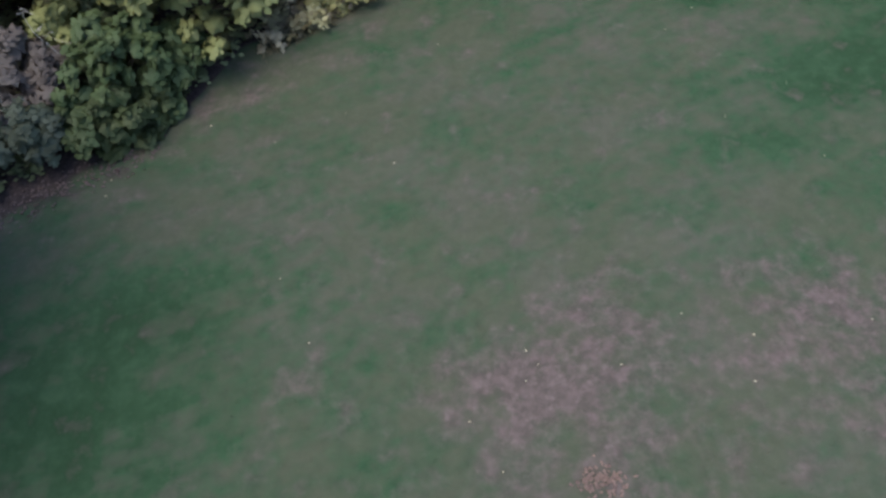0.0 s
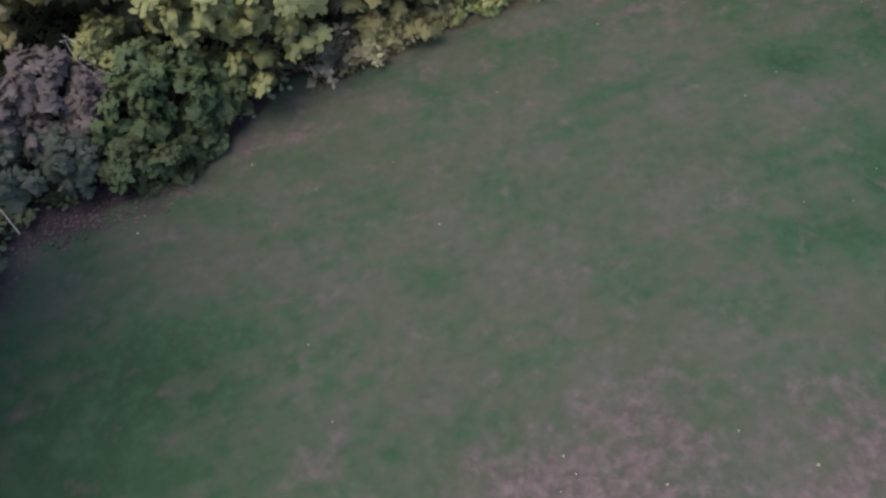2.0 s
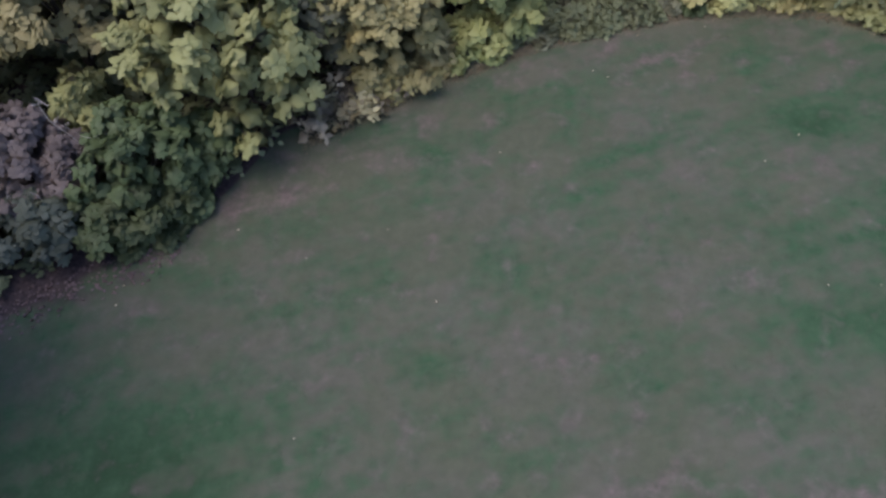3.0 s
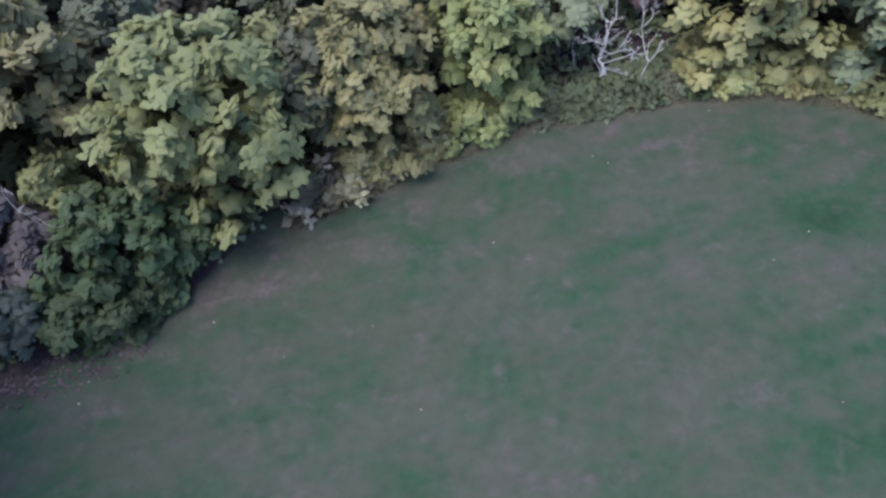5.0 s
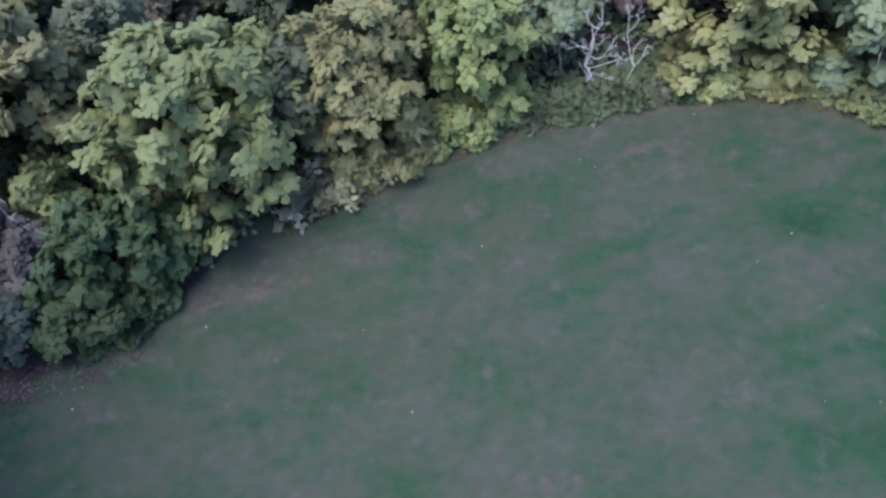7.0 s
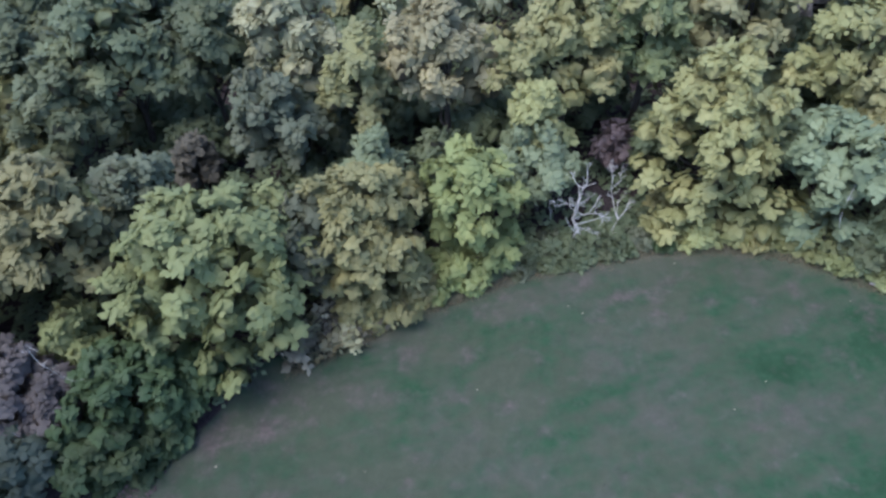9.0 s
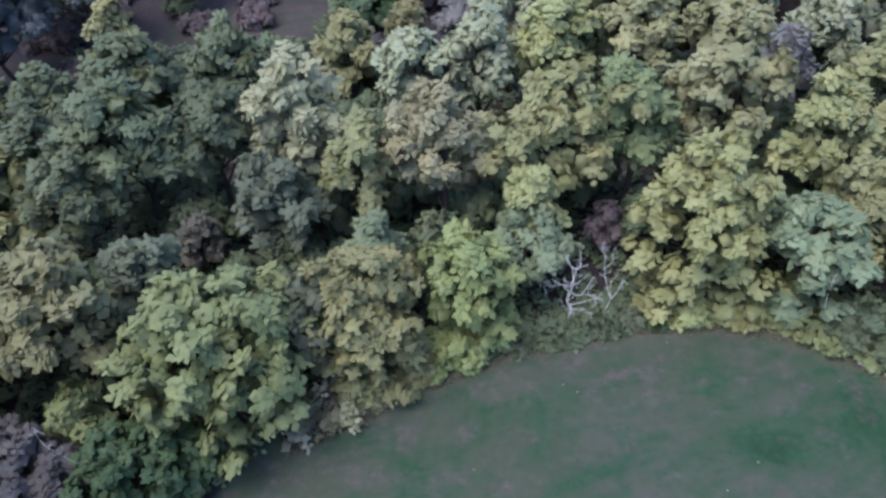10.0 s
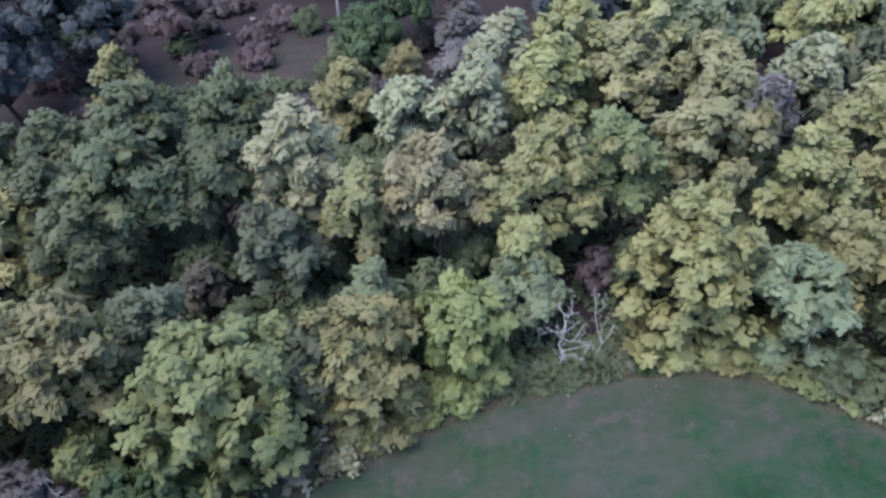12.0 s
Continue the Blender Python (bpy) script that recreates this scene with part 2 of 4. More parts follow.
def leaves_mesh(rng, centres, axes, radius, per, leaf, own=None):
    """Leafy shoots: per leaves in a ragged, slightly domed rosette that faces the light round each centre."""
    n = len(centres)
    e1 = unit(np.cross(axes, unit(rng.normal(size=(n, 3)))))
    e2 = np.cross(axes, e1)
    tips = rng.integers(4, 8, (n, 1))
    u = 0.15 + 0.85 * np.sqrt((np.arange(per)[None] + rng.uniform(0, 1, (n, per))) / per)
    a = np.floor(rng.uniform(0, 1, (n, per)) * tips) / tips * 2 * math.pi + rng.normal(size=(n, per)) * (0.10 + 0.4 * (1 - u))
    reach = u * rng.uniform(0.7, 1.1, (n, per)) * radius[:, None]
    ra = np.cos(a)[..., None] * e1[:, None] + np.sin(a)[..., None] * e2[:, None]
    rise = (0.30 - 0.36 * u ** 2 + rng.uniform(-0.05, 0.05, (n, per))) * radius[:, None]
    p = (centres[:, None] + ra * reach[..., None] + axes[:, None] * rise[..., None]).reshape(-1, 3)
    ra, ax, u = ra.reshape(-1, 3), np.repeat(axes, per, 0), u.reshape(-1, 1)
    f = unit(ra + ax * (0.02 + 0.12 * u) + rng.normal(size=ra.shape) * 0.1)
    swell = unit(ax * (1.15 - 0.3 * u) + ra * u * 0.7 + np.array((0, 0, 0.55)))
    nor = ax + ra * u * 0.4 + rng.normal(size=ra.shape) * 0.06
    nor = unit(nor - f * (f * nor).sum(1, keepdims=True))
    s = np.cross(nor, f)
    ln = leaf * rng.uniform(0.65, 1.25, (n * per, 1))
    w = ln * rng.uniform(0.34, 0.50, (n * per, 1))
    v = np.stack([p - f * ln * 0.4, p + f * ln * 0.05 + s * w, p + f * ln * 0.6 + nor * ln * 0.05, p + f * ln * 0.05 - s * w], 1)
    own = rng.uniform(0, 1, n) if own is None else own
    return v.reshape(-1, 3), np.arange(n * per * 4).reshape(-1, 4), np.repeat(np.repeat(own, per), 4), own, np.repeat(swell, 4, 0)


def ball(level):
    bm = bmesh.new()
    bmesh.ops.create_icosphere(bm, subdivisions=level, radius=1)
    v = np.array([q.co for q in bm.verts])
    f = np.array([[q.index for q in t.verts] for t in bm.faces])
    bm.free()
    return v, f


BALL = ball(1)


def inner_mass(rng, centres, axes, radius, own):
    """Uneven lumps of packed foliage that the outer leaves of each shoot sit on."""
    bv, bf = BALL
    n, k = len(centres), len(bv)
    v = centres[:, None] + bv[None] * rng.uniform(0.75, 1.1, (n, k, 1)) * radius[:, None, None] * rng.uniform(0.85, 1.15, (n, 1, 3))
    f = bf[None] + (np.arange(n) * k)[:, None, None]
    return v.reshape(-1, 3), f.reshape(-1, 3), np.repeat(own, k), unit(np.repeat(axes, k, 0) + np.tile(bv, (n, 1)) + np.array((0, 0, 0.4)))


def crown_clumps(rng, lobes, spacing, low=-0.45):
    """Places shoots over the outside of overlapping lobes (centre, radii); the ways out of the lobes go into the shoots' axes."""
    cs, ax, shade = [], [], []
    for i, (c, r) in enumerate(lobes):
        area = 4 * math.pi * (r[0] * r[1] + r[0] * r[2] + r[1] * r[2]) / 3
        k = max(4, int(0.84 * area / (spacing * spacing)))
        d = unit(rng.normal(size=(k, 3)))
        d = d[d[:, 2] > low]
        p = c + d * r * rng.uniform(0.88, 1.2, (len(d), 1))
        keep = np.ones(len(p), dtype=bool)
        for j, (c2, r2) in enumerate(lobes):
            if j != i:
                keep &= (((p - c2) / r2) ** 2).sum(1) > 0.7
        keep &= np.sin(p[:, 0] * 2.3 + i) * np.sin(p[:, 1] * 2.1 + 2 * i) + np.sin(p[:, 2] * 2.6 + i * 0.7) < 1.25
        cs.append(p[keep])
        ax.append(unit(d[keep] * 0.9 + np.array((0, 0, 0.55)) + rng.normal(size=(keep.sum(), 3)) * 0.18))
        shade.append(0.45 * rng.uniform() + 0.55 * rng.uniform(0, 1, keep.sum()))
    return np.concatenate(cs), np.concatenate(ax), np.concatenate(shade)


def tubes(paths, sides=6):
    """Tapered tubes along lists of (point, radius)."""
    vs, fs, base = [], [], 0
    ring = np.array([(math.cos(2 * math.pi * i / sides), math.sin(2 * math.pi * i / sides)) for i in range(sides)])
    for path in paths:
        pts = np.array([p for p, _ in path], dtype=float)
        rad = np.array([r for _, r in path])
        tan = unit(np.gradient(pts, axis=0))
        ref = np.array((1.0, 0.2, 0.1)) if abs(tan[0][2]) > 0.7 else np.array((0, 0, 1.0))
        u = unit(np.cross(tan, ref))
        w = np.cross(tan, u)
        v = pts[:, None] + rad[:, None, None] * (ring[None, :, :1] * u[:, None] + ring[None, :, 1:] * w[:, None])
        vs.append(v.reshape(-1, 3))
        for a in range(len(pts) - 1):
            for i in range(sides):
                j = (i + 1) % sides
                fs.append((base + a * sides + i, base + a * sides + j, base + (a + 1) * sides + j, base + (a + 1) * sides + i))
        base += len(pts) * sides
    return np.concatenate(vs), np.array(fs)


def bend(a, b, r0, r1, rng, sag=0.12, steps=5):
    a, b = np.array(a, dtype=float), np.array(b, dtype=float)
    off = rng.normal(size=3) * np.linalg.norm(b - a) * sag
    return [(a + (b - a) * t + off * math.sin(math.pi * t), r0 + (r1 - r0) * t) for t in np.linspace(0, 1, steps)]


def make_tree(name, label, category, group, x, y, height, radius, leaves, seed, low=0.18, leaf=0.2, spacing=0.42, per=26, nlobes=13, lean=(0, 0), point=0.0, limbs=False, boughs=()):
    """A broad-leaved tree: trunk with limbs to each mass of the crown, crown of leaf clumps on uneven masses."""
    rng = np.random.default_rng(seed)
    root = tagged(new(name), label, category, group)
    root.location = (x, y, 0)
    z0, z1 = height * low, height
    mid, half = (z0 + z1) / 2, (z1 - z0) / 2
    centre = np.array((lean[0], lean[1], mid))
    lobes = [(centre + np.array((0, 0, -half * 0.05)), np.array((radius * 0.5, radius * 0.5, half * 0.62)))]
    for i in range(nlobes):
        zz = 1 - 1.55 * (i + 0.5) / nlobes
        a = i * 2.39996 + rng.uniform(-0.5, 0.5)
        rr = math.sqrt(max(0.02, 1 - zz * zz)) * (1 - (0.25 + point) * max(0, zz))
        size = rng.uniform(0.24, 0.40)
        reach = rng.uniform(0.56, 0.82)
        c = centre + np.array((math.cos(a) * rr * radius, math.sin(a) * rr * radius, zz * half)) * reach * np.array((1, 1, 0.92))
        s = radius * size * 0.86 * (1 - 0.4 * point * max(0, zz))
        lobes.append((c, np.array((s, s * rng.uniform(0.8, 1.1), min(s, half) * rng.uniform(0.65, 0.9)))))
        for k in range(5):
            d2 = unit(rng.normal(size=3) * 0.9 + (c - centre) / radius * 1.2 + np.array((0, 0, 0.75)))
            s2 = s * rng.uniform(0.30, 0.48)
            lobes.append((c + d2 * s * rng.uniform(0.95, 1.25), np.array((s2, s2, s2 * rng.uniform(1.1, 1.6)))))
    for bx, by, bz, br in boughs:
        lobes.append((np.array((bx, by, bz)), np.array((br, br, br * 0.8))))
    cs, ax, own = crown_clumps(rng, lobes, spacing)
    cs[:, 2] = np.maximum(cs[:, 2], 0.15)
    size = rng.uniform(0.40, 0.72, len(cs)) * spacing
    v, f, tone, own, sw = leaves_mesh(rng, cs, ax, size, per, leaf, own)
    v2, f2, tone2, sw2 = inner_mass(rng, cs - ax * size[:, None] * 0.48, ax, size * 0.8, own)
    v[:, 2], v2[:, 2] = np.maximum(v[:, 2], 0.02), np.maximum(v2[:, 2], 0.02)
    f = np.concatenate([f[:, (0, 1, 2)], f[:, (0, 2, 3)], f2 + len(v)])
    mesh_object("crown", np.concatenate([v, v2]), f, LEAVES[leaves], root, attrs={"tone": np.concatenate([tone, tone2]), "swell": np.concatenate([sw, sw2])})
    top = centre + np.array((0, 0, half * 0.6))
    trunk = bend((0, 0, -0.15), top, height * 0.022 + 0.02, 0.02, rng, 0.05, 8)
    paths = [trunk]
    for c, r in lobes[1:1 + 6 * nlobes:6] + lobes[1 + 6 * nlobes:]:
        t = min(0.9, max(0.2, (c[2] - r[2]) / max(0.1, top[2]) * 0.8))
        k = int(t * 7)
        paths.append(bend(trunk[k][0], c + np.array((0, 0, 0.3)) * r, trunk[k][1] * 0.6, 0.012, rng, 0.1))
    if limbs:
        for path in paths:
            v, f = tubes([path], 6)
            mesh_object("trunk" if path is trunk else "limb", v, f, BARK, root, smooth=True)
    else:
        v, f = tubes(paths, 5)
        mesh_object("trunk", v, f, BARK, root, smooth=True)
    return root


# ---------------------------------------------------------------- plan: edge of the wood, lush and bare places
EDGE_X = [-400, -60, -22.5, -21.5, -20.7, -19, -17.1, -15.4, -13.6, -12.1, -11.3, -10.5, -8.4, -5.3, -0.9, 2, 5.3, 8, 10.5, 12.4, 14, 17, 24, 60, 400]
EDGE_Y = [-400, -60, -8, 3, 12, 17.2, 18.7, 19.8, 20.6, 22.2, 23.5, 25.0, 26.4, 28.7, 31.3, 32.3, 33.3, 33.5, 33.1, 32.3, 31.3, 30.2, 27, 10, -60]


def edge_y(x):
    return np.interp(x, EDGE_X, EDGE_Y)


# green places; the blob at (-17.5, 14.8) darkens the grass in place of shade
LUSH = [(16, 26, 3.8, 4, 0.95), (12.8, 20.6, 3.4, 2.2, 0.35), (9.4, 27.3, 1.5, 1.1, 0.6), (11, 29.8, 2.2, 1.6, 0.45), (5.0, 22.8, 1.5, 0.8, 0.5), (-11.6, 13.0, 2.6, 1.6, 0.4), (-4.6, 25.8, 0.9, 0.7, 0.4), (15, 18.5, 4, 2, 0.5), (0, 27, 5, 2.5, 0.25), (-17.5, 14.8, 3.2, 2.6, 0.3), (-14, 9.5, 6.5, 5, 1.3), (-10, 13.6, 3, 1.4, 0.5), (-7, 14.6, 1.6, 0.7, 0.4), (4.7, 23.4, 2, 0.9, 0.5), (13.5, 22.4, 3.4, 2.2, 1.0), (9, 19.5, 2.4, 1.1, 0.8),
        (4.3, 18.3, 1.6, 0.9, 0.45), (4.9, 16.4, 1.2, 0.8, 0.35), (-4.3, 26, 1.5, 0.7, 0.45), (8.6, 27.4, 2, 1.3, 0.55), (7.4, 30.8, 1.2, 1.4, 0.5), (13.3, 29.5, 2, 2.2, 0.7)]
BARE = [(3.4, 10.8, 2.0, 2.0, 0.4), (4, 9, 8, 4.5, 0.22), (0.6, 10, 2.6, 1.7, 0.8), (10.3, 12.3, 3, 2.0, 0.8), (-6, 10.3, 1, 1.2, 0.4), (2.5, 6.8, 3, 1.6, 0.5), (0.4, 10.2, 1.3, 0.9, 0.35), (3, 12.8, 2, 1.1, 0.5), (1.7, 17.6, 0.8, 0.6, 0.6), (11, 9, 3, 2, 0.35), (5.5, 21.3, 1.8, 0.8, 0.3), (-10.2, 23.2, 1.6, 0.7, 0.35), (-2.3, 25, 2.5, 0.7, 0.2), (8.5, 25.4, 2, 0.6, 0.3), (3.6, 30.6, 1.6, 1.0, 0.25)]

# fallen leaves; the last blob, at (-20.0, 15.6), paints shade on the left edge
FALLEN_AND_SHADE = [(14.3, 31.7, 1.3, 0.5, 0.5), (-17.2, 18.7, 2.4, 0.9, 0.6), (-14.2, 19.5, 1.3, 0.5, 0.45), (-20.0, 15.6, 2.8, 2.0, 0.75)]


def blobs(x, y, table):
    s = np.zeros_like(x)
    for bx, by, rx, ry, w in table:
        s += w * np.exp(-((x - bx) / rx) ** 2 - ((y - by) / ry) ** 2)
    return s


def field_attrs(x, y):
    into = y - edge_y(x)
    strip = np.exp(-((into + 1.5) / 1.7) ** 2) * (0.15 + 0.2 * np.exp(-((x + 10) / 4) ** 2))
    # leafy wood floor, plus the dark blob that paints shade at the left
    litter_shade = np.clip((into - np.interp(x, (-14.5, -10.5), (0.3, 1.3))) / 0.9 + 0.5, 0, 1) + blobs(x, y, FALLEN_AND_SHADE)
    return {"lush": blobs(x, y, LUSH) + 0.22, "bare": blobs(x, y, BARE) + strip, "litter_shade": litter_shade, "fringe": np.exp(-((into + 0.02) / 0.36) ** 2) * np.clip((x + 10) / 3, 0.15, 1), "heath": np.clip(1.2 - (((x + 20) / 13) ** 2 + ((y - 62) / 8.5) ** 2), 0, 1)}


# ---------------------------------------------------------------- ground
gx = np.concatenate([-np.geomspace(2500, 32, 18), np.arange(-30, 26, 0.3), np.geomspace(28, 2500, 18)])
gy = np.concatenate([-np.geomspace(2500, 4, 18), np.arange(-2, 46, 0.3), np.geomspace(48, 2500, 20)])
X, Y = np.meshgrid(gx, gy)
X, Y = X.ravel(), Y.ravel()
near = np.exp(-np.maximum(0, np.hypot(X, Y - 20) - 60) / 40)
Z = near * (0.03 * np.sin(X * 0.9 + 1.3 * np.sin(Y * 0.5)) + 0.025 * np.sin(Y * 1.3 + np.sin(X * 0.7)))
nx = len(gx)
idx = np.arange(len(gx) * len(gy)).reshape(len(gy), nx)
quads = np.stack([idx[:-1, :-1], idx[:-1, 1:], idx[1:, 1:], idx[1:, :-1]], -1).reshape(-1, 4)
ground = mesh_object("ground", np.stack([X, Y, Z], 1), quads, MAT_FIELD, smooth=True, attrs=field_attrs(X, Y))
tagged(ground, "mown grass field, thin and straw-coloured with lush green and bare soil patches", "ground", kind="structure")


def ground_z(x, y):
    return 0.03 * np.sin(x * 0.9 + 1.3 * np.sin(y * 0.5)) + 0.025 * np.sin(y * 1.3 + np.sin(x * 0.7))


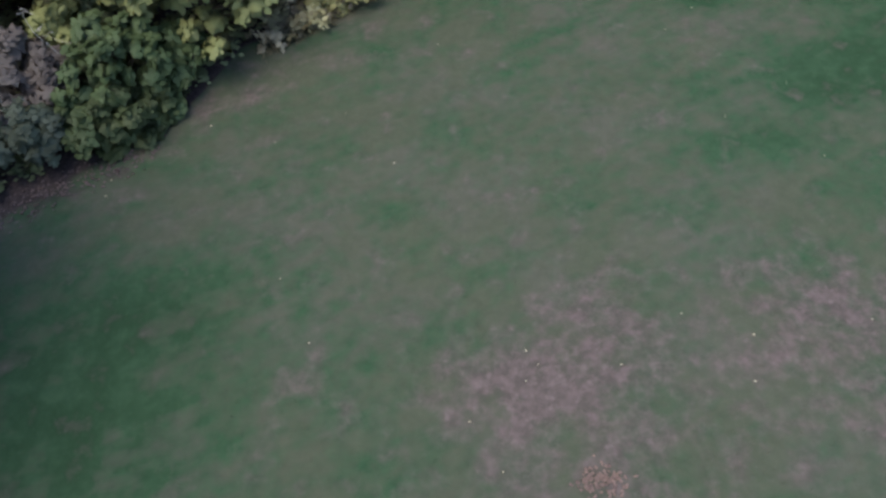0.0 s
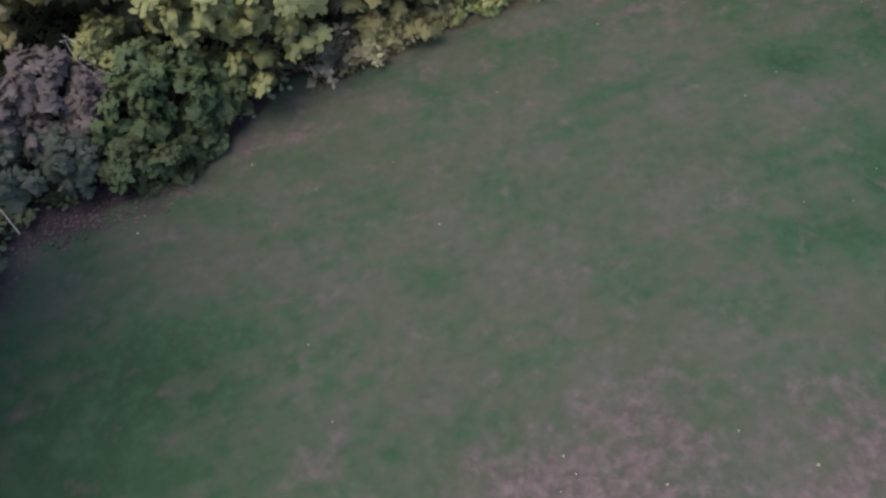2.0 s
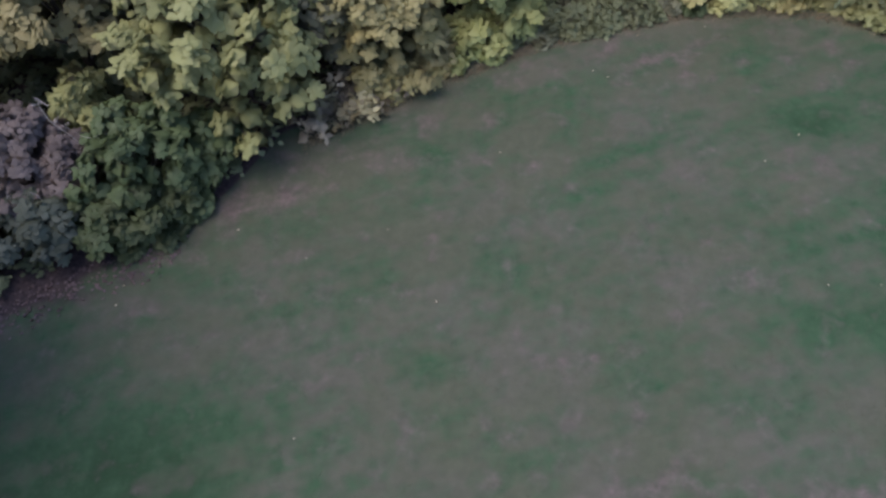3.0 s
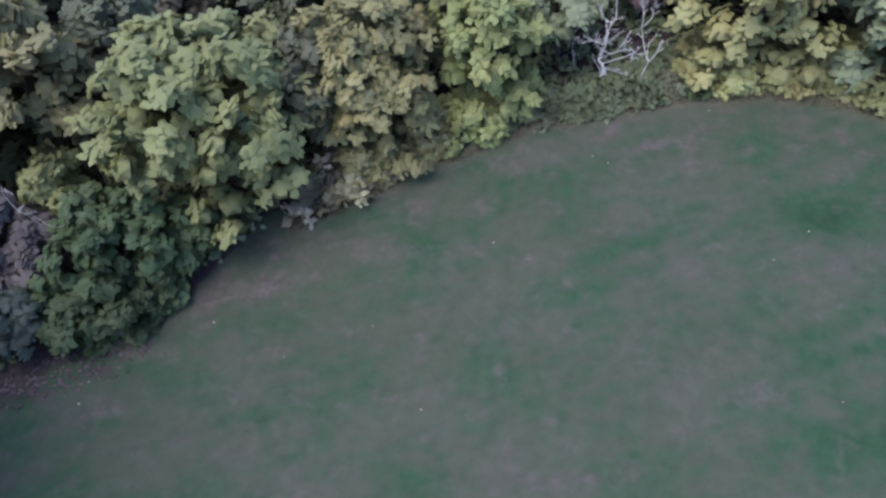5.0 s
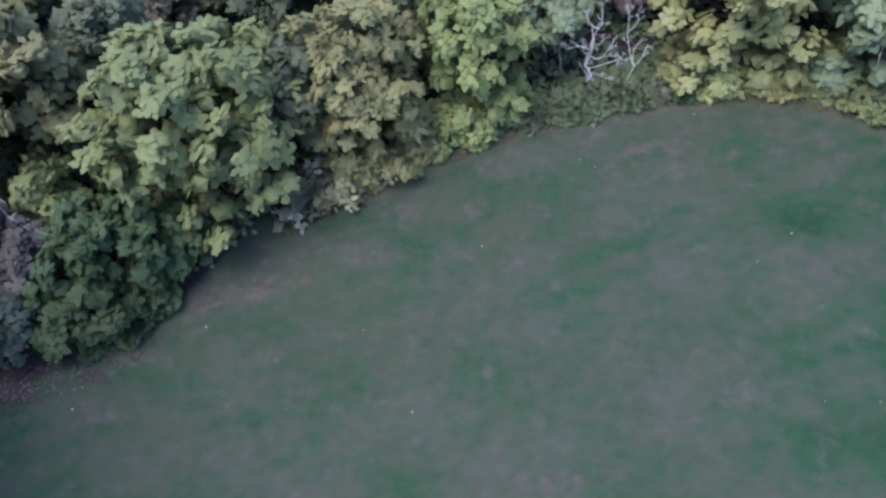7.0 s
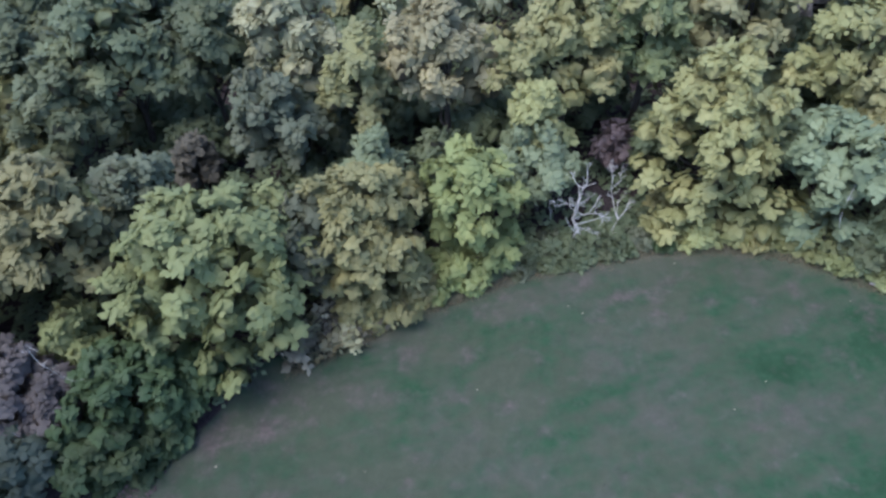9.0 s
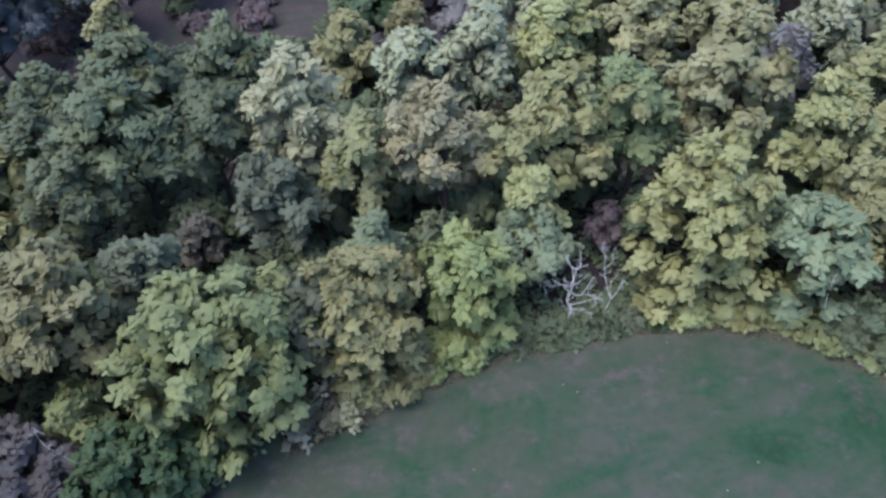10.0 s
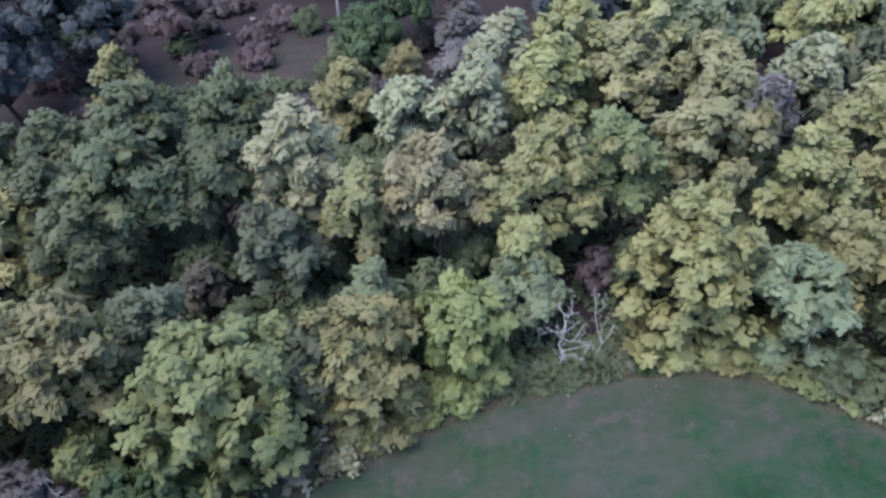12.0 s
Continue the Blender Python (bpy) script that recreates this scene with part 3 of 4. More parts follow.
# ---------------------------------------------------------------- trees of the wood's edge
# x, y, height, radius, leaves, low, leaf, spacing, lobes, lean, label
TREES = [
    (-12.0, 28, 7.8, 3.70, "fresh_green", 0.04, 0.20, 0.44, 20, (0.0, -0.7), "broad young tree with light yellow-green leaves at the field's edge"),
    (-8.9, 29.7, 5.7, 1.70, "grey_green", 0.10, 0.18, 0.40, 11, (0, 0), "slim tree with dusty blue-green leaves"),
    (-7.0, 30.8, 6.3, 2.85, "olive", 0.04, 0.16, 0.36, 22, (0, -0.3), "round tree with olive leaves turning brown"),
    (-2.9, 32.5, 6.9, 1.85, "bright_green", 0.03, 0.20, 0.42, 13, (0, -0.2), "narrow tree with bright green leaves down to the ground"),
    (-0.3, 35.2, 5.0, 1.85, "blue_green", 0.20, 0.18, 0.40, 11, (0, 0), "small tree with pale blue-green leaves"),
    (7.1, 36, 8.8, 2.65, "pale", 0.05, 0.20, 0.44, 17, (0, -0.3), "tall tree with pale yellow-green leaves on the field's edge"),
    (11.4, 34.9, 6.6, 2.10, "blue_green", 0.06, 0.22, 0.44, 12, (0, 0), "tree with large blue-green leaves"),
    (13.6, 36.6, 7.2, 2.16, "olive", 0.10, 0.20, 0.44, 12, (0, 0), "tree with olive leaves"),
    (12.8, 40.2, 8.9, 2.24, "yellow_green", 0.15, 0.22, 0.48, 12, (0, 0), "tall tree with yellow-green leaves"),
    (8.7, 42.9, 10.3, 2.73, "golden", 0.2, 0.22, 0.50, 14, (0, 0), "tall tree with yellowing leaves inside the wood"),
    (0.5, 39.7, 9.7, 2.65, "yellow_green", 0.15, 0.21, 0.47, 17, (0, -0.4), "tall tree with light yellow-green leaves"),
    (-0.4, 36.4, 6.6, 1.50, "yellow_green", 0.3, 0.21, 0.46, 9, (0, 0), "small tree with light yellow-green leaves"),
    (3.1, 38.2, 3.0, 0.85, "rust", 0.1, 0.17, 0.36, 9, (0, 0), "small withered tree with pinkish-brown leaves"),
    (4, 41.2, 9.2, 2.15, "mid_green", 0.2, 0.22, 0.50, 12, (0, 0), "tall tree with deep green leaves"),
    (-4.7, 38.4, 9.8, 2.40, "tan", 0.2, 0.20, 0.46, 15, (0, 0), "tall tree with tan and olive leaves"),
    (-8.1, 37.6, 8.7, 1.82, "dull_olive", 0.2, 0.21, 0.48, 11, (0, 0), "slender tree with dull olive leaves"),
    (-11.6, 39.6, 10, 2.65, "ash_green", 0.2, 0.22, 0.50, 14, (0, 0), "tall tree with pale grey-green leaves"),
    (-11.5, 35, 7.6, 2.10, "grey_green", 0.15, 0.20, 0.46, 12, (0, 0), "tree with greyish olive leaves"),
    (-15.1, 34.2, 5.0, 0.75, "withered", 0.3, 0.20, 0.46, 9, (0, 0), "small withered tree with greyish brown leaves"),
    (-7, 33.7, 5.8, 1.20, "blue_green", 0.2, 0.18, 0.42, 8, (0, 0), "sapling with blue-green leaves"),
    (-4.3, 34.9, 5.3, 1.10, "dark_green", 0.2, 0.18, 0.42, 8, (0, 0), "sapling with deep green leaves"),
    # shade_green below carries painted haze and shade, whatever green the leaves have
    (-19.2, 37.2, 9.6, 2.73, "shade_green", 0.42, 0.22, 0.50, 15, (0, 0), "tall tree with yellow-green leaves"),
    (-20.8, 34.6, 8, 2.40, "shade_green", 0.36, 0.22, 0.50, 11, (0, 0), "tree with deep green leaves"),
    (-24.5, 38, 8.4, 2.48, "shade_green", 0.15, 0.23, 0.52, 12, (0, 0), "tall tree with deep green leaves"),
    (-15.6, 39, 8.4, 2.15, "dark_green", 0.40, 0.23, 0.52, 12, (0, 0), "shaded tree with deep green leaves"),
    (-17.7, 27.2, 9.3, 2.70, "dull_olive", 0.2, 0.20, 0.45, 15, (0, 0), "tall tree with yellowish olive leaves"),
    (-15.7, 30.2, 7.4, 1.70, "grey_green", 0.2, 0.20, 0.45, 11, (0, 0), "slender tree with grey-olive leaves"),
    (-17.1, 25.3, 4.0, 1.20, "fresh_green", 0.05, 0.18, 0.42, 11, (0, 0), "bush with yellowish green leaves under the trees"),
    (-16.2, 24.2, 2.2, 1.40, "deep_green", 0.1, 0.16, 0.38, 9, (0, 0), "small shaded bush with deep green leaves"),
    (-21.5, 26, 8, 2.70, "dull_olive", 0.2, 0.22, 0.48, 12, (0, 0), "tree with olive leaves"),
    (-14.3, 23.2, 4.0, 2.20, "deep_green", 0.02, 0.165, 0.28, 16, (0, -0.2), "wide deep green bush at the field's edge"),
    (-12.5, 24.6, 2.7, 1.35, "deep_green", 0.02, 0.165, 0.28, 12, (0.1, -0.2), "low deep green bush at the field's edge"),
    (-14.3, 21.9, 2.3, 1.30, "deep_green", 0.02, 0.165, 0.28, 12, (0, -0.2), "low deep green bush at the field's edge"),
    (-18.6, 22.6, 4.2, 2.10, "mauve", 0.05, 0.165, 0.28, 15, (0, 0), "withered bush with grey-mauve leaves"),
    (-16.7, 22.3, 3.5, 1.25, "mauve", 0.05, 0.165, 0.28, 11, (0, 0), "withered bush with grey-mauve leaves"),
    (-17.4, 20.6, 2.4, 1.60, "teal", 0.02, 0.165, 0.28, 12, (0, 0), "low bush with dull blue-green leaves"),
    (-15.4, 21.0, 2.1, 1.20, "deep_green", 0.02, 0.165, 0.28, 10, (0, 0), "low deep green bush at the field's edge"),
    (-20.0, 20.4, 2.6, 1.60, "teal", 0.02, 0.165, 0.28, 11, (0, 0), "low bush with dull blue-green leaves"),
    (16.5, 33.5, 6, 2.20, "dark_green", 0.05, 0.22, 0.46, 11, (0, 0), "tree with deep green leaves"),
    (17.2, 38, 8.2, 2.15, "pale", 0.15, 0.23, 0.50, 12, (0, 0), "tall tree with pale green leaves"),
    (15.8, 43.2, 9.3, 2.24, "yellow_green", 0.15, 0.24, 0.52, 12, (0, 0), "tall tree with yellow-green leaves"),
    (12, 47.7, 7.6, 1.82, "dusty", 0.2, 0.20, 0.55, 10, (0, 0), "half-bare tree with grey-mauve twigs and leaves"),
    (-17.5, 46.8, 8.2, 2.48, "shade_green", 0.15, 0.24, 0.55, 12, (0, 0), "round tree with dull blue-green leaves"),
    (-11.3, 48.7, 7.7, 1.90, "olive", 0.15, 0.24, 0.52, 11, (0, 0), "tree with yellowish olive leaves"),
    (-7.2, 46.7, 8.1, 2.15, "silver", 0.15, 0.24, 0.52, 12, (0, 0), "tall tree with pale silvery green leaves"),
    (-3.5, 47.7, 8.5, 2.32, "silver", 0.15, 0.24, 0.52, 13, (0, 0), "tall tree with pale silvery green leaves"),
    (0.6, 49.2, 9.3, 2.48, "yellow_green", 0.15, 0.24, 0.52, 14, (0, 0), "tall tree with light green leaves"),
    (4.8, 50.4, 8.9, 2.48, "golden", 0.15, 0.24, 0.52, 13, (0, 0), "tall tree with yellowing leaves"),
    (-2.5, 53, 8.7, 2.40, "silver", 0.15, 0.25, 0.52, 12, (0, 0), "tall tree with pale silvery green leaves"),
    (1.9, 54.2, 9.6, 2.60, "yellow_green", 0.15, 0.25, 0.52, 13, (0, 0), "tall tree with light green leaves"),
    (6.2, 55.4, 8.9, 2.50, "golden", 0.15, 0.25, 0.52, 12, (0, 0), "tall tree with yellowing leaves"),
    (10.6, 56, 8.8, 2.60, "blue_green", 0.15, 0.26, 0.55, 11, (0, 0), "tree with dull blue-green leaves"),
    (-8.6, 53.7, 6.7, 1.32, "olive", 0.1, 0.24, 0.52, 9, (0, 0), "tree with yellowish leaves"),
    (-5.3, 54.7, 6, 1.82, "dusty", 0.1, 0.24, 0.55, 9, (0, 0), "half-bare tree with grey-mauve twigs"),
    (9.6, 51.2, 8.3, 2.40, "golden", 0.15, 0.26, 0.54, 12, (0, 0), "tall tree with yellowing leaves"),
    (15.4, 52.4, 7.3, 2.48, "silver", 0.15, 0.26, 0.58, 12, (0, 0), "tree with dull blue-green leaves"),
    (18.3, 48, 8.6, 2.32, "golden", 0.15, 0.26, 0.56, 12, (0, 0), "tree with yellow-green leaves"),
    (-25.6, 49.5, 8.8, 1.82, "olive", 0.05, 0.24, 0.52, 11, (0, 0), "tapering tree with yellowish leaves"),
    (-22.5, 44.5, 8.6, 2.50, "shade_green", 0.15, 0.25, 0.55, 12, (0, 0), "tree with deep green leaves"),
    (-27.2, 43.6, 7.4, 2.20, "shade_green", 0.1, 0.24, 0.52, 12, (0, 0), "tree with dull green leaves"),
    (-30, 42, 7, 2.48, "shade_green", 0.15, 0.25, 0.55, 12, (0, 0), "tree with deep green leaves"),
    (-13.1, 22.9, 1.9, 0.95, "deep_green", 0.02, 0.165, 0.28, 11, (0, 0), "low deep green bush at the field's edge"),
    (-15.4, 21.2, 1.8, 1.00, "deep_green", 0.02, 0.165, 0.28, 11, (0, 0), "low deep green bush at the field's edge"),
]
# low boughs that reach out of a crown, by the place of the tree: x, y, z from its foot, radius
BOUGHS = {
    (-12.0, 28): ((1.5, -3.9, 1.9, 0.5), (1.0, -3.5, 2.5, 0.7), (2.6, -2.4, 2.4, 0.5), (3.2, -1.7, 2.5, 0.55), (2.9, -0.9, 3.3, 0.7)),
    (-7.0, 30.8): ((-1.9, -0.5, 5.0, 0.6), (1.4, -1.8, 1.5, 0.7), (0.2, -2.0, 1.4, 0.7), (1.9, -2.1, 0.9, 0.6), (0.9, -2.6, 0.8, 0.6), (-0.4, -2.5, 0.9, 0.5), (-1.3, -1.9, 1.8, 0.6)),
    (-2.9, 32.5): ((0.5, -1.4, 1.3, 0.7), (-0.6, -1.5, 1.0, 0.6), (1.4, -0.8, 1.1, 0.7), (-1.4, -1.7, 0.8, 0.5)),
    (7.1, 36): ((-2.6, -0.8, 4.3, 1.0), (-2.8, -1.0, 3.0, 0.7), (1.8, -1.4, 2.6, 0.9), (-1.3, -1.9, 1.0, 0.8), (0.2, -1.9, 1.1, 0.8), (1.6, -1.9, 1.0, 0.8), (-1.0, -1.7, 2.2, 0.9), (0.6, -1.8, 2.3, 0.9), (2.3, -1.8, 2.1, 0.8), (3.0, -1.6, 1.4, 0.8)),
    (11.4, 34.9): ((-0.6, -0.8, 1.2, 0.7), (0.8, -1.2, 1.1, 0.7), (1.8, -1.2, 1.0, 0.6)),
    (0.5, 39.7): ((-2.5, -0.6, 6.6, 0.9), (-2.4, -1.2, 5.2, 0.8), (3.0, 0.3, 7.2, 1.0)),
}
for i, (x, y, h, r, kind, low, leaf, spacing, nl, lean, label) in enumerate(TREES):
    bush = h < 5
    make_tree("bush" if bush else "tree", label, "bush" if bush else "tree", "bushes at the wood's edge" if bush else "trees of the wood", x, y, h, r * (0.88 if y > 36 else 0.95), kind, 100 + i, low, leaf * 1.45, spacing * (1.75 if y < 26 else 1.8), 22 if y < 36 else 18, nl, lean, point=0.5 if "tapering" in label else 0.0, limbs=not bush and y < 43, boughs=BOUGHS.get((x, y), ()))


# ---------------------------------------------------------------- shrubs and weeds along the edge
# from x, to x, leaves, height, label
SKIRT = [
    (-24, -19.5, "grey_green", 1.4, "low shrub with grey-green leaves at the field's edge"),
    (-14.4, -12.2, "deep_green", 0.9, "low dark green shrub at the field's edge"),
    (-6.9, -4.2, "olive", 0.8, "low shrub with olive leaves at the field's edge"),
    (-4.2, -1.2, "bright_green", 0.9, "low shrub with yellowish green leaves at the field's edge"),
    (-1.2, 5.3, "dark_green", 0.36, "low dull green weeds at the field's edge"),
    (5.3, 9.4, "pale", 0.8, "low shrub with pale yellow-green leaves at the field's edge"),
    (9.4, 13.0, "fresh_green", 0.9, "low shrub with fresh green leaves at the field's edge"),
    (13.0, 15.0, "dark_green", 1.1, "low dark green shrub at the field's edge"),
]
rs = random.Random(7)
k = 500
for x0, x1, kind, height, label in SKIRT:
    x = x0
    while x < x1:
        for depth in (0.65, 1.2, 2.0) if height > 0.5 else (0.35, 0.75, 1.3):
            h = height * rs.uniform(0.7, 1.25) * (0.45 if depth < 0.7 else 1.0 if depth < 1.3 else 1.45)
            px = x + rs.uniform(-0.3, 0.3)
            leaves = kind if rs.random() < (0.82 if height > 0.5 else 0.7) else rs.choice(["mid_green", "dark_green", "olive"] if height > 0.5 else ["grey_green", "shade_green", "deep_green"])
            make_tree("shrub", label, "shrub", "shrubs along the field's edge", px, float(edge_y(px)) + depth + rs.uniform(-0.15, 0.4), h, rs.uniform(0.55, 0.9) * (0.62 if depth < 0.7 else 1.0 if height > 0.5 else 0.75), leaves, k, 0.02, 0.29 if height > 0.5 else 0.2, 0.76 if height > 0.5 and depth > 0.7 else 0.5, 18, 6)
            k += 1
        x += rs.uniform(0.85, 1.2) * (1.0 if height > 0.5 else 0.6)


def dry_brush(x, y, height, seed):
    """A clump of dead upright stalks with feathery heads."""
    rng = np.random.default_rng(seed)
    root = tagged(new("dry_shrub"), "dry straw-coloured brush with thin stalks at the field's edge", "shrub", "dry brush along the field's edge")
    root.location = (x, y, 0)
    n = 45
    a, far = rng.uniform(0, 2 * math.pi, n), np.sqrt(rng.uniform(0, 1, n)) * 0.42
    foot = np.stack([np.cos(a) * far, np.sin(a) * far, np.full(n, -0.02)], 1)
    tip = foot * np.array((1.5, 1.5, 0)) + np.concatenate([rng.normal(size=(n, 2)) * 0.14, height * rng.uniform(0.45, 1.15, (n, 1))], 1)
    mid = (foot + tip) / 2 + rng.normal(size=(n, 3)) * 0.04
    w = np.stack([np.cos(a + 1.3), np.sin(a + 1.3), np.zeros(n)], 1) * 0.02
    v = np.stack([foot - w, foot + w, mid + w, mid - w, tip], 1).reshape(-1, 3)
    k = np.arange(n)[:, None] * 5
    f = np.concatenate([k + np.array((0, 1, 2)), k + np.array((0, 2, 3)), k + np.array((3, 2, 4))])
    up = np.tile(unit(np.array((0.0, -0.3, 1.0))), (n * 5, 1))
    mesh_object("stalk_tuft", v, f, LEAVES["straw"], root, attrs={"tone": np.repeat(rng.uniform(0, 1, n), 5), "swell": up})
    n = 26
    low = np.stack([rng.normal(size=n) * 0.32, rng.normal(size=n) * 0.32, rng.uniform(0.12, 1.0, n) * height], 1)
    v, f, tone, own, sw = leaves_mesh(rng, low, unit(np.array((0, 0, 0.8)) + rng.normal(size=(n, 3)) * 0.45), rng.uniform(0.16, 0.36, n), 9, 0.24)
    v[:, 2] = np.maximum(v[:, 2], 0.01)
    mesh_object("foliage", v, f, LEAVES[("straw", "tan", "withered", "straw", "ash_green")[seed % 5]], root, attrs={"tone": tone, "swell": sw})


for x0, x1, height, rows in ((-8.9, -6.0, 0.9, (0.55, 1.15, 1.8)), (15.0, 18.0, 0.6, (0.4, 1.0))):
    x = x0
    while x < x1:
        for depth in rows:
            px = x + rs.uniform(-0.25, 0.25)
            dry_brush(px, float(edge_y(px)) + depth + rs.uniform(-0.25, 0.25), height * rs.uniform(0.7, 1.2), k)
            k += 1
        x += rs.uniform(0.6, 0.95)

# ---------------------------------------------------------------- understorey and the far wood, from a few grown plants
taken = [(t[0], t[1], t[3]) for t in TREES] + [(2.1, 36.2, 2.6)]


def free(x, y, gap):
    return all(math.hypot(x - a, y - b) > r * 0.55 + gap for a, b, r in taken)


def scatter(name, category, group, label, specs, count, xs, ys, gap, seed):
    r = random.Random(seed)
    plants = []
    for _ in range(count * 20):
        if len(plants) >= count:
            break
        x, y = r.uniform(*xs), r.uniform(*ys)
        if y < float(edge_y(x)) + 2.5 or not free(x, y, gap):
            continue
        i = len(plants)
        if i < len(specs):
            h, rad, kind, leaf, sp, per, nl, point = specs[i]
            plants.append(make_tree(name, label, category, group, x, y, h, rad, kind, seed * 50 + i, 0.08, leaf, sp, per, nl, point=point))
        else:
            plants.append(copy_thing(plants[i % len(specs)], pose(x, y, 0, 0, 0, r.uniform(0, 360))))
        taken.append((x, y, specs[i % len(specs)][1]))
    return plants


scatter("bush", "bush", "bushes under the trees", "shaded bush with deep green leaves under the trees", [
    (3.0, 1.7, "dark_green", 0.28, 0.88, 12, 9, 0), (3.4, 1.6, "dark_green", 0.28, 0.88, 12, 9, 0), (2.6, 1.5, "dark_green", 0.28, 0.88, 12, 8, 0), (3.2, 1.7, "dark_green", 0.28, 0.88, 12, 9, 0)], 75, (-30, 22), (22, 54), 0.35, 3)
scatter("tree", "tree", "trees of the wood", "tree with green leaves deep in the wood", [
    (7.6, 2.6, "yellow_green", 0.32, 1.14, 10, 12, 0), (7.0, 2.4, "grey_green", 0.32, 1.14, 10, 11, 0), (7.4, 2.5, "mid_green", 0.32, 1.14, 10, 12, 0), (6.8, 2.4, "olive", 0.32, 1.14, 10, 11, 0)], 26, (-44, -24), (17, 45), 1.3, 4)
# out of view: added, and this tall, to shade the left of the field
scatter("tree", "tree", "trees of the wood", "tall unseen tree with dark green leaves, added to shade the field's left side", [
    (21.5, 4.2, "dark_green", 0.5, 1.65, 10, 13, 0), (19.5, 4.0, "mid_green", 0.5, 1.65, 10, 13, 0)], 34, (-36, -20.5), (-14, 14), 0.9, 12)
scatter("tree", "tree", "trees of the wood", "tree with dull green leaves deep in the wood", [
    (8.6, 2.8, "grey_green", 0.32, 1.14, 10, 12, 0), (8.2, 2.7, "yellow_green", 0.32, 1.14, 10, 11, 0), (7.6, 2.5, "blue_green", 0.32, 1.14, 10, 11, 0)], 24, (17, 42), (26, 62), 1.4, 5)
scatter("tree", "tree", "far trees", "dark tree in the shade beyond the clearing", [
    (11.0, 3.4, "conifer", 0.42, 1.32, 10, 12, 0.3), (10.0, 3.2, "dark_green", 0.42, 1.32, 10, 12, 0), (12.0, 3.6, "conifer", 0.42, 1.32, 10, 13, 0.5)], 40, (-60, 45), (74, 92), 1.2, 6)
scatter("tree", "tree", "far trees", "dark tree with dull green leaves behind the wood", [
    (8.0, 2.8, "conifer", 0.42, 1.32, 10, 11, 0), (7.6, 2.8, "dark_green", 0.42, 1.32, 10, 11, 0)], 22, (-2, 45), (61, 73), 1.2, 8)
scatter("shrub", "shrub", "shrubs in the clearing", "low reddish-brown shrub in the clearing", [
    (1.2, 1.2, "rust", 0.28, 0.88, 12, 7, 0), (0.9, 1.1, "mauve", 0.28, 0.88, 12, 7, 0), (1.5, 1.2, "dark_green", 0.28, 0.88, 12, 7, 0), (0.8, 1.3, "rust", 0.28, 0.88, 12, 7, 0)], 42, (-40, -9), (53, 74), 0.15, 9)
for x, y, h, r, kind, label in [(-32.5, 57.5, 10.5, 4.0, "conifer", "dark bluish conifer beside the clearing"), (-38.5, 60, 11, 4.2, "conifer", "dark bluish conifer beside the clearing"),
                                (-36, 53, 8.5, 3.0, "conifer", "dark bluish tree beside the clearing"), (-27.8, 64.5, 7.5, 1.6, "rust", "slender tree with pinkish-brown leaves at the clearing"),
                                (-12.5, 61.0, 5.0, 2.4, "deep_green", "dark green tree at the clearing"), (-9.5, 66.0, 8.0, 2.8, "deep_green", "dark green tree at the clearing")]:
    make_tree("tree", label, "tree", "trees round the clearing", x, y, h, r, kind, 900 + int(y * 7), 0.06, 0.36, 1.28, 10, 13, point=0.45 if "conifer" in label else 0.0)


# ---------------------------------------------------------------- low growth on the forest floor
rng = np.random.default_rng(77)
n = 9000
px, py = rng.uniform(-34, 24, n), rng.uniform(17, 58, n)
keep = py > edge_y(px) + 1.3
px, py = px[keep], py[keep]
cs = np.stack([px, py, rng.uniform(0.12, 0.55, len(px))], 1)
v, f, tone, own, sw = leaves_mesh(rng, cs, unit(np.array((0, 0, 1.0)) + rng.normal(size=cs.shape) * 0.25), rng.uniform(0.25, 0.5, len(cs)), 14, 0.26)
v[:, 2] = np.maximum(v[:, 2], 0.02)
tagged(mesh_object("undergrowth", v, f, LEAVES["dark_green"], attrs={"tone": tone, "swell": sw}), "dark green low growth covering the forest floor", "undergrowth", kind="stuff")


# ---------------------------------------------------------------- dead wood
def dead_limbs(label, x, y, limbs, seed, material, twig=0.5):
    """A leafless shrub from its main limbs (from, to, thickness, twigs), each with crooked side twigs."""
    rng = np.random.default_rng(seed)
    root = tagged(new("dead_shrub"), label, "dead shrub", "dead wood")
    root.location = (x, y, 0)
    for a, c, thick, twigs in limbs:
        limb = bend(a, c, thick * 0.36, thick * 0.22, rng, 0.17, 7)
        paths = [limb]
        for k in range(twigs + 1):
            p, r = limb[rng.integers(3, 7)]
            d = unit(unit(np.array(c) - np.array(a)) * 0.9 + rng.normal(size=3) * 0.7 + np.array((0.15, 0, 0.2)))
            q = p + d * twig * rng.uniform(0.5, 1.1)
            paths.append(bend(p, q, r * 0.7, 0.006, rng, 0.14, 5))
            for _ in range(2):
                s = p + (q - p) * rng.uniform(0.45, 0.9)
                paths.append(bend(s, s + unit(d + rng.normal(size=3) * 0.7) * twig * rng.uniform(0.25, 0.5), r * 0.4, 0.005, rng, 0.12, 4))
        v, f = tubes(paths, 5)
        mesh_object("limb", v, f, material, root, smooth=True)
    return root


